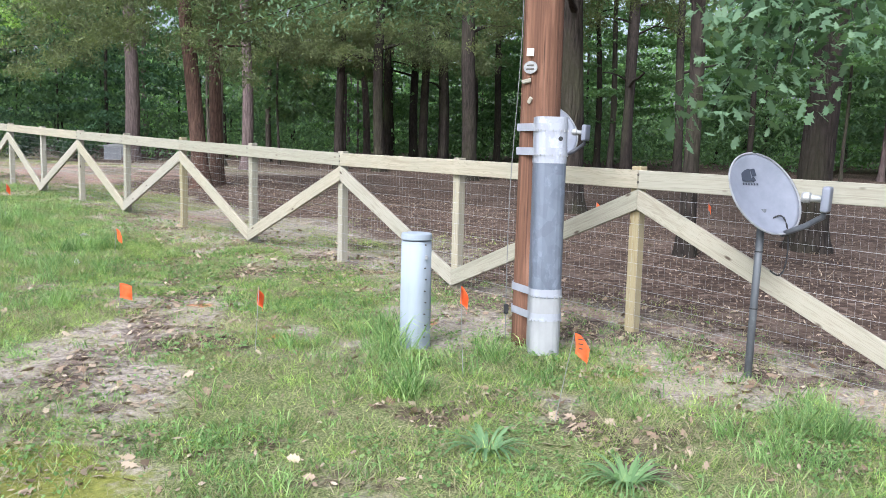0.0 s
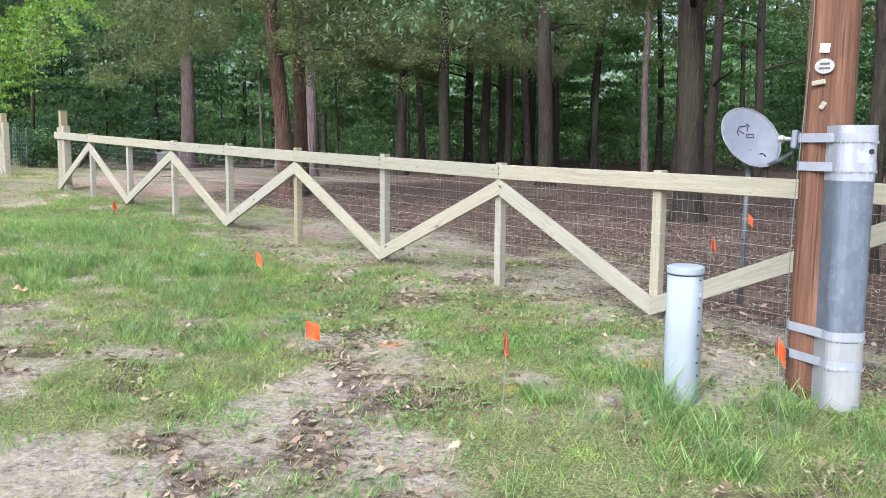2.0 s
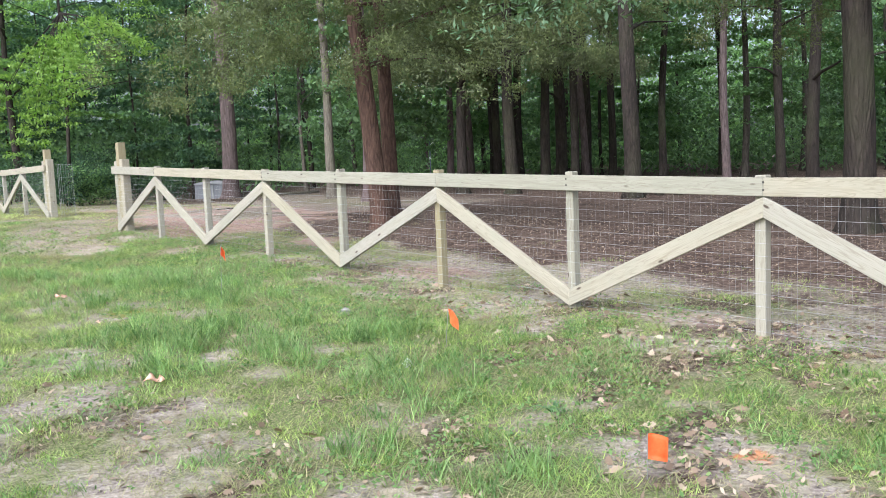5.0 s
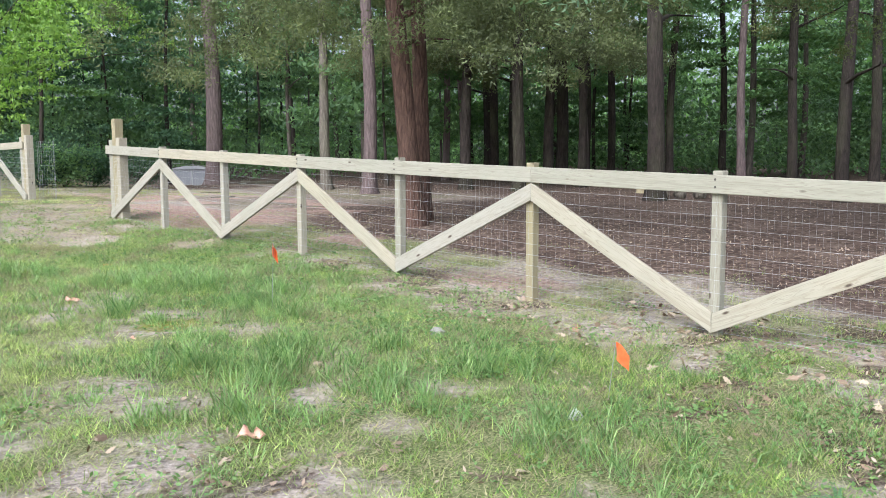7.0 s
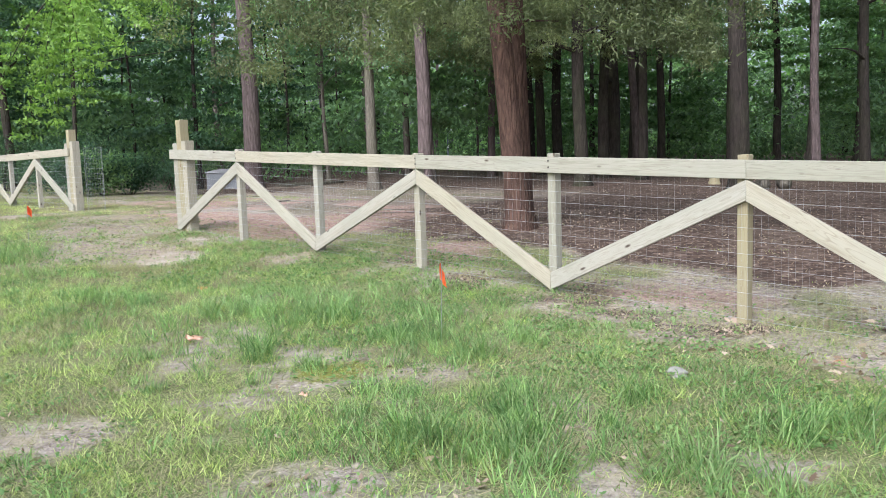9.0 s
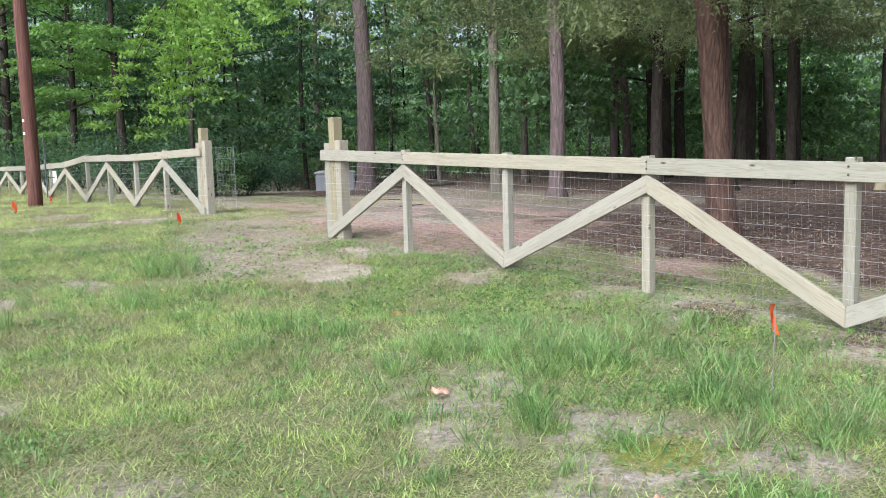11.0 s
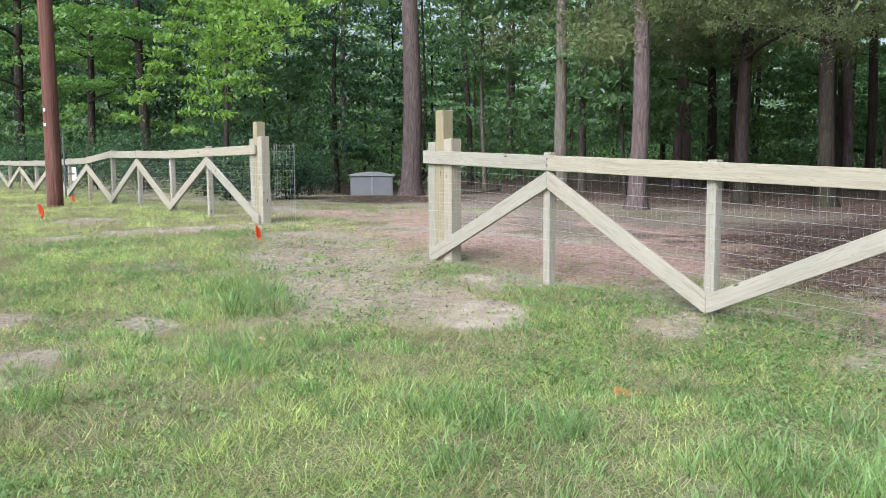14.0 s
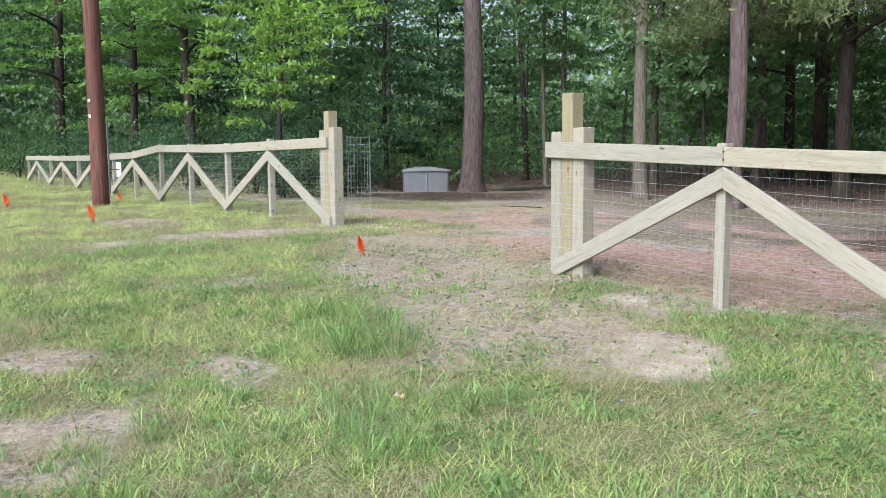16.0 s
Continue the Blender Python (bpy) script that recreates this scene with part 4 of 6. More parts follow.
def marker_flag(x, y, height=0.30, turn=0.0, furl=0.5, lean=4, bars=False, size=1.0):
    root = empty("marker_flag", x, y, rz=turn)
    r = random.Random(int(x * 1000) + int(y * 77))
    tip = (height * math.sin(radians(lean)), 0, height)
    part("wire_stem", tube([(0, 0, -0.05), tip], [0.0022, 0.0022], 6), FLAG_WIRE, root)
    bm = bmesh.new()
    W, H, nx, nz = 0.10 * size, 0.125 * size, 8, 5
    grid = []
    for j in range(nz + 1):
        row = []
        for i in range(nx + 1):
            k, q = i / nx, j / nz
            bend = furl * (3.4 * k) + 0.5 * math.sin(5 * k + 2 * q)
            px = W * k * math.cos(bend * 0.3) * (1 - 0.25 * furl)
            py = W * 0.5 * math.sin(bend) * (0.3 + furl)
            pz = -H * q - 0.15 * min(furl, 0.45) * k * (1 - 0.3 * q) - 0.02 * k * k
            row.append(bm.verts.new((tip[0] + px, tip[1] + py, tip[2] + pz)))
        grid.append(row)
    for j in range(nz):
        for i in range(nx):
            bm.faces.new((grid[j][i], grid[j][i + 1], grid[j + 1][i + 1], grid[j + 1][i]))
    bmesh.ops.solidify(bm, geom=bm.faces[:], thickness=0.0012)
    cloth = part("flag", bm, FLAG, root, smooth_faces=True)
    if bars:
        for k in range(3):
            part("letter_bar", box(0.032 - 0.005 * k, 0.002, 0.006), BOLT, cloth, m=Matrix.Translation((tip[0] + 0.045, -0.012, tip[2] - 0.03 - 0.025 * k)))
    tagged(root, "orange vinyl marker flag on a thin wire stem", "marker flag", "marker flags on the lawn")


FLAGS = [(-2.66, 6.80, 0.22, 10, 0.05, 2, False, 1.0), (-1.29, 5.69, 0.45, 62, 0.42, 6, False, 1.05), (-3.70, 9.36, 0.36, -40, 0.42, 8, False, 0.9),
         (-6.21, 11.83, 0.60, 40, 0.8, 3, False, 0.95), (0.15, 5.27, 0.60, 0, 0.9, -3, False, 0.95), (0.63, 4.49, 0.52, -35, 0.6, 12, True, 0.95),
         (-11.78, 17.03, 0.58, 30, 0.9, 2, False, 1.0), (-15.18, 19.14, 0.54, 10, 0.9, -6, False, 1.0), (-17.6, 21.0, 0.54, 10, 0.9, 4, False, 1.0),
         (-18.5, 25.6, 0.30, 20, 0.8, 2, False, 1.0), (1.0, 9.66, 0.55, 10, 0.8, 3, False, 1.0), (2.2, 12.2, 0.52, 0, 0.5, 2, False, 1.1), (4.0, 12.7, 0.52, 20, 0.6, 2, False, 1.0)]
for row in FLAGS:
    marker_flag(*row)


def fallen_flag(x, y, turn, size, name="fallen_flag"):
    root = empty(name, x, y, rz=turn)
    bm = bmesh.new()
    grid = [[bm.verts.new((size * (i / 5 - 0.5) * (1 - 0.5 * j / 4), size * 0.6 * (j / 4 - 0.5), 0.025 + (0.03 + 0.05 * j / 4) * size / 0.12 * (math.sin(i * 1.3) * 0.4 + 0.5) * (1 - 0.3 * j / 4))) for i in range(6)] for j in range(5)]
    for j in range(4):
        for i in range(5):
            bm.faces.new((grid[j][i], grid[j][i + 1], grid[j + 1][i + 1], grid[j + 1][i]))
    bmesh.ops.solidify(bm, geom=bm.faces[:], thickness=0.0015)
    part("flag", bm, FADED, root, smooth_faces=True)
    tagged(root, "faded orange flag lying crumpled in the grass", "marker flag")


for args in ((-5.66, 8.52, 20, 0.15), (-8.05, 11.95, 60, 0.14), (-11.05, 14.97, 10, 0.07), (-7.0, 10.6, 0, 0.06)):
    fallen_flag(*args)


def stone(x, y, size, material, label, seed):
    bm = bmesh.new()
    bmesh.ops.create_icosphere(bm, subdivisions=3, radius=1)
    r = random.Random(seed)
    ph = [r.uniform(0, 6) for _ in range(6)]
    for v in bm.verts:
        f = 1 + 0.22 * math.sin(3 * v.co.x + ph[0]) * math.sin(2.5 * v.co.y + ph[1]) + 0.12 * math.sin(6 * v.co.z + ph[2] + 4 * v.co.x)
        v.co = Vector((v.co.x * size * f, v.co.y * size * 0.7 * f, v.co.z * size * 0.4 * f))
    ob = part("stone", bm, material, m=pose(x, y, gz(x, y) + size * 0.16, 0, 0, 40 * seed))
    tagged(ob, label, "stone")


n = Nodes("pale_stone", 0.9)
PALE_STONE = n.colour(n.ramp(n.noise(n.vec(), 30, 5), [(0.3, (0.19, 0.18, 0.16)), (0.7, (0.31, 0.30, 0.27))]))
for k, (x, y, s) in enumerate(((-4.73, 10.97, 0.09), (-8.2, 14.9, 0.03), (-9.25, 15.1, 0.03), (-9.9, 15.2, 0.02), (-8.9, 18.9, 0.04))):
    stone(x, y, s, PALE_STONE, "pale stone half sunk in the grass", k + 2)


def crumpled_cup(x, y, radius, height):
    """A squashed white cup on its side, open at one end."""
    bm = bmesh.new()
    rings = []
    for i in range(7):
        k = i / 6
        ring = []
        for a in range(20):
            w = a * math.tau / 20
            rr = radius * (0.78 + 0.22 * k) * (1 + 0.10 * math.sin(3 * w + 4 * k) + 0.06 * math.sin(7 * w + 9 * k))
            ring.append(bm.verts.new((height * (k - 0.5), rr * math.cos(w), max(rr * math.sin(w), -0.7 * radius) * 0.85)))
        rings.append(ring)
    for r0, r1 in zip(rings, rings[1:]):
        for a in range(20):
            b = (a + 1) % 20
            bm.faces.new((r0[a], r0[b], r1[b], r1[a]))
    bm.faces.new(rings[0][::-1])
    bmesh.ops.solidify(bm, geom=bm.faces[:], thickness=0.002)
    n = Nodes("white_cup", 0.5)
    mat = n.colour(n.ramp(n.noise(n.vec(), 30, 4), [(0.3, (0.7, 0.69, 0.69)), (0.6, (0.85, 0.84, 0.84))]))
    ob = part("paper_cup", bm, mat, m=pose(x, y, gz(x, y) + radius * 0.5, 0, -35, 20), smooth_faces=True)
    tagged(ob, "crushed white paper cup lying in the grass", "cup")


crumpled_cup(-3.96, 8.97, 0.04, 0.065)


# ---- garden shed far behind the gate ----
def shed(x, y, turn):
    root = empty("storage_shed", x, y, rz=turn)
    n = Nodes("shed_plastic", 0.6)
    mat = n.colour(n.ramp(n.noise(n.vec((1, 1, 0.3)), 2.5, 5), [(0.3, (0.14, 0.145, 0.165)), (0.7, (0.20, 0.205, 0.225))]))
    n2 = Nodes("shed_lid", 0.6)
    lid = n2.colour(n2.ramp(n2.noise(n2.vec(), 3, 5), [(0.3, (0.20, 0.205, 0.215)), (0.7, (0.27, 0.275, 0.285))]))
    part("wall", box(1.45, 0.9, 0.8, 0.02, (0, 0, 0.38)), mat, root)
    bm = bmesh.new()
    prof = [(-0.78, 0.78), (-0.74, 0.83), (-0.25, 0.92), (0.25, 0.92), (0.74, 0.83), (0.78, 0.78)]
    a = [bm.verts.new((px, -0.5, pz)) for px, pz in prof]
    b = [bm.verts.new((px, 0.5, pz)) for px, pz in prof]
    for k in range(len(prof) - 1):
        bm.faces.new((a[k], a[k + 1], b[k + 1], b[k]))
    bm.faces.new(a[::-1])
    bm.faces.new(b)
    bm.faces.new((a[0], b[0], b[-1], a[-1]))
    bmesh.ops.recalc_face_normals(bm, faces=bm.faces)
    part("roof", bm, lid, root, "low pale lid")
    part("door", box(0.66, 0.03, 0.66, 0.01), mat, root, m=pose(-0.35, -0.46, 0.38))
    part("door", box(0.66, 0.03, 0.66, 0.01), mat, root, m=pose(0.35, -0.46, 0.38))
    part("post_trim", box(0.05, 0.05, 0.72, 0.01), lid, root, m=pose(0.0, -0.48, 0.38))
    tagged(root, "small grey plastic storage shed at the wood's edge", "shed")


shed(-14.7, 38.4, 14)


def sign_post(x, y):
    root = empty("fence_sign", x, y, rz=-46)
    part("steel_post", box(0.04, 0.035, 2.05, 0.004, (0.0, 0, 0.75)), MAST, root, "dark steel post")
    part("panel", box(0.40, 0.012, 0.36, 0.004, (-0.06, 0.24, 0.62)), WHITE, root, "blank white panel")
    part("bracket", box(0.03, 0.24, 0.03, 0.004, (0.0, 0.12, 0.62)), MAST, root)
    tagged(root, "white panel on a thin steel post by the fence", "sign")


sign_post(-21.02, 29.78)


# ---- odds and ends in the wood ----
def yard_pole(x, y):
    root = empty("yard_pole", x, y)
    h = 3.15 - root.location.z
    part("pole", tube([(0, 0, -0.2), (0, 0, h)], [0.04, 0.035], 10), GALV, root)
    part("arm", tube([(0, 0, h - 0.25), (0.2, -0.05, h - 0.05), (0.3, -0.08, h - 0.3)], [0.018, 0.018, 0.015], 8), WHITE, root)
    part("box", box(0.12, 0.10, 0.16, 0.015, (0.0, -0.07, h - 0.95)), WHITE, root)
    tagged(root, "thin grey yard pole with a small white fitting", "pole")


yard_pole(-6.07, 50.5)


def log(x, y, length, radius, turn, material, label, seed, tilt=0.0):
    r = random.Random(seed)
    pts = [(length * (k / 6 - 0.5), 0.04 * length * math.sin(2.2 * k / 6 * r.uniform(0.8, 1.2) + seed), radius * 0.8 + tilt * length * (k / 6)) for k in range(7)]
    bm = tube(pts, [radius * (1 - 0.04 * k) * r.uniform(0.93, 1.05) for k in range(7)], 12)
    ob = part("log", bm, material, m=pose(x, y, gz(x, y), 0, 0, turn), smooth_faces=True)
    tagged(ob, label, "log")


log(1.25, 26.9, 0.5, 0.15, 80, BARK_PALE, "short pale cut log lying under the trees", 1)
log(1.6, 26.6, 0.45, 0.14, 95, BARK_PALE, "short pale cut log lying under the trees", 2)
log(2.15, 26.7, 0.5, 0.16, 85, BARK_PALE, "short pale cut log lying under the trees", 3)
log(-11.3, 37.6, 3.2, 0.10, 48, BARK_PALE, "long pale fallen log on the wood floor", 4)
log(-11.0, 27.6, 0.9, 0.012, -30, BARK_OAK, "thin dead branch lying by the drive", 6)
log(-9.9, 24.6, 0.8, 0.011, 60, BARK_OAK, "thin dead branch lying by the drive", 7)


def stump(x, y, r0, h):
    bm = tube([(0, 0, -0.1), (0, 0, 0.0), (0, 0, 0.1), (0, 0, h)], [r0 * 1.3, r0 * 1.2, r0, r0 * 0.9], 14)
    ob = part("stump", bm, PINE_YELLOW, m=pose(x, y, gz(x, y)))
    tagged(ob, "pale cut stump among the trees", "stump")


stump(1.1, 28.7, 0.14, 0.32)

# ---- trees ----
def leaf_cloud(centres, spread, per, size, seed, droop=0.0, narrow=0.62, flat=0.55, roll=0.5):
    """Leaves as folded diamonds scattered about many small clumps. centres (n, 3), spread (n, 3)."""
    r = np.random.default_rng(seed)
    n = len(centres) * per
    c = np.repeat(np.asarray(centres, float), per, 0)
    sp = np.repeat(np.asarray(spread, float), per, 0)
    off = r.normal(0, 0.5, (n, 3))
    p = c + off * sp
    th = r.uniform(0, math.tau, n)
    up = r.normal(0, flat, n) - droop
    a = np.stack([np.cos(th) * np.cos(up), np.sin(th) * np.cos(up), np.sin(up)], 1)
    side = np.stack([-np.sin(th), np.cos(th), r.normal(0, roll, n)], 1)
    side /= np.linalg.norm(side, axis=1)[:, None]
    s = (size * r.uniform(0.6, 1.35, n))[:, None]
    tip, base = p + a * s * 0.5, p - a * s * 0.5
    w = side * s * 0.5 * narrow
    mid = p + a * s * 0.05
    verts = np.stack([base, mid + w, tip, mid - w], 1).reshape(-1, 3)
    i = np.arange(n) * 4
    return verts, np.stack([i, i + 1, i + 2, i + 3], 1)


LOBES = ((-0.5, 0.012), (-0.26, 0.07), (-0.17, 0.25), (-0.07, 0.13), (0.07, 0.34), (0.17, 0.15), (0.31, 0.27), (0.37, 0.13), (0.5, 0.01))


def lobed_cloud(centres, spread, per, size, seed, droop=0.5, flat=0.5):
    """Deeply lobed oak leaves, each one cupped outline, scattered about clumps."""
    r = np.random.default_rng(seed)
    n = len(centres) * per
    p = np.repeat(np.asarray(centres, float), per, 0) + r.normal(0, 0.5, (n, 3)) * np.repeat(np.asarray(spread, float), per, 0)
    th, up = r.uniform(0, math.tau, n), r.normal(0, flat, n) - droop
    a = np.stack([np.cos(th) * np.cos(up), np.sin(th) * np.cos(up), np.sin(up)], 1)
    side = np.stack([-np.sin(th), np.cos(th), r.normal(0, 0.45, n)], 1)
    side /= np.linalg.norm(side, axis=1)[:, None]
    nrm = np.cross(a, side)
    s = (size * r.uniform(0.65, 1.3, n))[:, None]
    outline = list(LOBES) + [(u, -w) for u, w in LOBES[::-1]]
    k = len(outline)
    verts = np.stack([p + s * (a * u + side * w - nrm * (0.35 * abs(w) + 0.25 * u * u)) for u, w in outline], 1).reshape(-1, 3)
    return verts, np.arange(n * k).reshape(n, k)


def spray_cloud(centres, per, length, width, seed, hang=0.5):
    """Cedar sprays: thin tapering slips that hang from clump centres."""
    r = np.random.default_rng(seed)
    n = len(centres) * per
    c = np.repeat(np.asarray(centres, float), per, 0) + r.normal(0, 1, (n, 3)) * np.array([0.15, 0.15, 0.11]) * np.repeat(r.uniform(0.55, 1.5, (len(centres), 1)), per, 0)
    th = r.uniform(0, math.tau, n)
    el = r.normal(-hang, 0.6, n)
    a = np.stack([np.cos(th) * np.cos(el), np.sin(th) * np.cos(el), np.sin(el)], 1)
    side = np.cross(a, r.normal(0, 1, (n, 3)))
    side /= np.linalg.norm(side, axis=1)[:, None] + 1e-9
    L = (length * r.uniform(0.5, 1.4, n))[:, None]
    verts = np.stack([c - side * width, c + side * width, c + a * L], 1).reshape(-1, 3)
    i = np.arange(n) * 3
    return verts, np.stack([i, i + 1, i + 2], 1)


def limbs(r, base_z, top_z, reach, count, trunk_r, height, rise=0.35, lean=(0, 0)):
    """Branch lines off a trunk: returns tubes and the tips for leaves."""
    tubes, tips = [], []
    for i in range(count):
        z = base_z + (top_z - base_z) * (i + r.random()) / count
        a = r.uniform(0, math.tau)
        k = 1 - 0.55 * (z - base_z) / max(0.1, top_z - base_z)
        L = reach * k * r.uniform(0.6, 1.1)
        pts = []
        for j in range(5):
            q = j / 4
            bend = 0.25 * math.sin(3 * q + i)
            pts.append(Vector((math.cos(a + bend) * L * q, math.sin(a + bend) * L * q, z + rise * L * q * (1 - 0.5 * q))))
        r0 = trunk_r * 0.34 * k
        tubes.append((pts, [r0, r0 * 0.8, r0 * 0.6, r0 * 0.4, r0 * 0.15]))
        tips.append(pts)
    return tubes, tips


def trunk_mesh(r, radius, height, sway=0.15, lean=(0.0, 0.0), flare=1.5, sides=14, fork=None):
    pts, rad = [], []
    ph = r.uniform(0, 6)
    zs = [-0.25, 0.0, 0.12, 0.35, 0.8, 1.6, 2.6, 3.8, 5.2, 7.0, 9.5, 12.5, height]
    zs = [z for z in zs if z <= height]
    for z in zs:
        k = z / height
        f = 1 + (flare - 1) * math.exp(-max(z, 0) / 0.22)
        pts.append((lean[0] * z + sway * math.sin(0.35 * z + ph) * min(1, z / 3), lean[1] * z + sway * math.cos(0.31 * z + ph) * min(1, z / 3), z))
        rad.append(radius * f * max(0.12, 1 - 0.75 * max(k, 0)))
    bm = tube(pts, rad, sides)
    for v in bm.verts:
        a = math.atan2(v.co.y - lean[1] * v.co.z, v.co.x - lean[0] * v.co.z)
        lump = 1 + 0.10 * math.exp(-max(v.co.z, 0) / 0.3) * math.sin(5 * a + ph) + 0.03 * math.sin(3 * a + v.co.z)
        v.co.x = lean[0] * v.co.z + (v.co.x - lean[0] * v.co.z) * lump
        v.co.y = lean[1] * v.co.z + (v.co.y - lean[1] * v.co.z) * lump
    return bm, pts


CROWNS = {}


def crown_mesh(kind, variant):
    """A crown for a 1:1 tree; the branches that carry it are part of the trunk's mesh where they show."""
    key = (kind, variant)
    if key in CROWNS:
        return CROWNS[key]
    r = np.random.default_rng(100 + 7 * variant + {"high": 0, "under": 1000, "cedar": 2000, "bright": 3000, "tier": 4000, "near": 5000}[kind])
    if kind == "high":        # broad canopy far overhead
        n = 72
        th, rad = r.uniform(0, math.tau, n), 4.2 * np.sqrt(r.uniform(0, 1, n))
        z = r.uniform(7.5, 17, n)
        rad = rad * (1 - 0.35 * np.abs(z - 11) / 6)
        c = np.stack([rad * np.cos(th), rad * np.sin(th), z], 1)
        v, f = leaf_cloud(c, np.tile([1.4, 1.4, 0.8], (n, 1)), 13, 0.36, variant + 1)
    elif kind == "near":      # canopy over the fence, seen leaf by leaf
        n = 90
        th, rad = r.uniform(0, math.tau, n), 4.2 * np.sqrt(r.uniform(0, 1, n))
        c = np.stack([rad * np.cos(th), rad * np.sin(th), r.uniform(8.5, 15, n)], 1)
        v, f = lobed_cloud(c, np.tile([1.3, 1.3, 0.6], (n, 1)), 26, 0.24, variant + 1)
    elif kind == "under":     # understorey foliage from knee height up, in layered sprays
        cs = []
        for k in range(46):
            a, z = r.uniform(0, math.tau), 0.9 + 9.0 * (k + r.uniform(0, 1)) / 46
            L = 3.4 * (0.5 + 0.5 * math.sin(min(1.0, z / 9.6) * 2.6)) * r.uniform(0.6, 1.15)
            for q in np.linspace(0.25, 1, 6):
                cs.append((L * q * math.cos(a + 0.5 * q), L * q * math.sin(a + 0.5 * q), z + 0.5 * q - 0.65 * q * q))
        c = np.array(cs)
        v, f = leaf_cloud(c, np.tile([0.62, 0.62, 0.12], (len(c), 1)) * r.uniform(0.6, 1.3, (len(c), 1)), 30, 0.19, variant + 11, droop=0.62, flat=0.35, roll=0.4)
    elif kind == "cedar":     # boughs that sweep out and hang at their ends
        cs = []
        for k in range(44):
            a, z = r.uniform(0, math.tau), 2.9 + 4.4 * ((k + r.uniform(0, 1)) / 44) ** 1.2
            L = (4.1 - 0.22 * (z - 2.9)) * r.uniform(0.7, 1.08)
            for q in np.linspace(0.3, 1, 9):
                cs.append((L * q * math.cos(a + 0.35 * q) + r.normal(0, 0.16), L * q * math.sin(a + 0.35 * q) + r.normal(0, 0.16), z + 0.35 * q - 0.95 * q * q + r.normal(0, 0.14)))
        c = np.array(cs)
        if variant > 1:       # seen close to: finer sprays
            v, f = spray_cloud(c, 225, 0.07, 0.0125, variant + 21)
        else:
            v, f = spray_cloud(c, 190, 0.085, 0.0135, variant + 21)
    elif kind == "bright":    # young hardwood with drooping sprays
        cs = []
        for k in range(30):
            a, z = r.uniform(0, math.tau), 3.6 + 6.0 * r.uniform(0, 1)
            L = 3.6 * r.uniform(0.6, 1.1)
            for q in np.linspace(0.3, 1, 6):
                cs.append((L * q * math.cos(a + 0.3 * q), L * q * math.sin(a + 0.3 * q), z + 0.5 * q - 1.5 * q * q))
        c = np.array(cs)
        v, f = leaf_cloud(c, np.tile([0.36, 0.36, 0.09], (len(c), 1)), 52, 0.12, variant + 31, droop=0.5, narrow=0.5, flat=0.3, roll=0.3)
    else:                     # flat tiers of a beech or maple
        cs = []
        for k in range(34):
            a, z = r.uniform(0, math.tau), r.uniform(1.8, 10)
            L = 3.3 * (1 - 0.3 * z / 10)
            for q in np.linspace(0.25, 1, 7):
                cs.append((L * q * math.cos(a), L * q * math.sin(a), z + 0.1 * q - 0.35 * q * q))
        c = np.array(cs)
        v, f = leaf_cloud(c, np.tile([0.60, 0.60, 0.08], (len(c), 1)) * r.uniform(0.6, 1.3, (len(c), 1)), 44, 0.145, variant + 41, droop=0.5, flat=0.3, roll=0.3)
    me = raw_mesh("crown", v, f)
    CROWNS[key] = me
    return me


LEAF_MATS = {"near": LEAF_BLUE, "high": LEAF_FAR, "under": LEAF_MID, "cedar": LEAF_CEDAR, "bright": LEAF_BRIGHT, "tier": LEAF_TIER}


def tree(x, y, radius, height, bark, crowns, label, seed, lean=(0, 0), sway=0.12, limb_from=3.0, limb_n=9, reach=2.6, sides=14, stems=(), leaf=None):
    r = random.Random(seed)
    root = empty("tree", x, y)
    bm, pts = trunk_mesh(r, radius, height, sway, lean, sides=sides)
    for dx, dy, rr, lx, ly in stems:
        b2, _ = trunk_mesh(r, rr, height * 0.8, sway, (lx, ly), flare=1.3, sides=sides)
        bmesh.ops.translate(b2, vec=(dx, dy, 0), verts=b2.verts)
        bm = merge(bm, b2)
    part("trunk", bm, bark, root, smooth_faces=True)
    if limb_n:
        lines, _ = limbs(r, limb_from, height * 0.8, reach, limb_n, radius, height)
        for p, rad in lines:
            off = Vector((lean[0] * p[0].z, lean[1] * p[0].z, 0))
            part("limb", tube([q + off for q in p], rad, 5, False), bark, root, smooth_faces=True)
    for kind, variant, dz, turn, scale in crowns:
        me = crown_mesh(kind, variant)
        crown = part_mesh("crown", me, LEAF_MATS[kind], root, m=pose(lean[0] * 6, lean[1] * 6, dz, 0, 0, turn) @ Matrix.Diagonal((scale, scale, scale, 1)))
        if leaf and kind in ("under", "tier"):
            crown.material_slots[0].link = "OBJECT"
            crown.material_slots[0].material = leaf
    tagged(root, label, "tree", "trees of the wood")
    return root


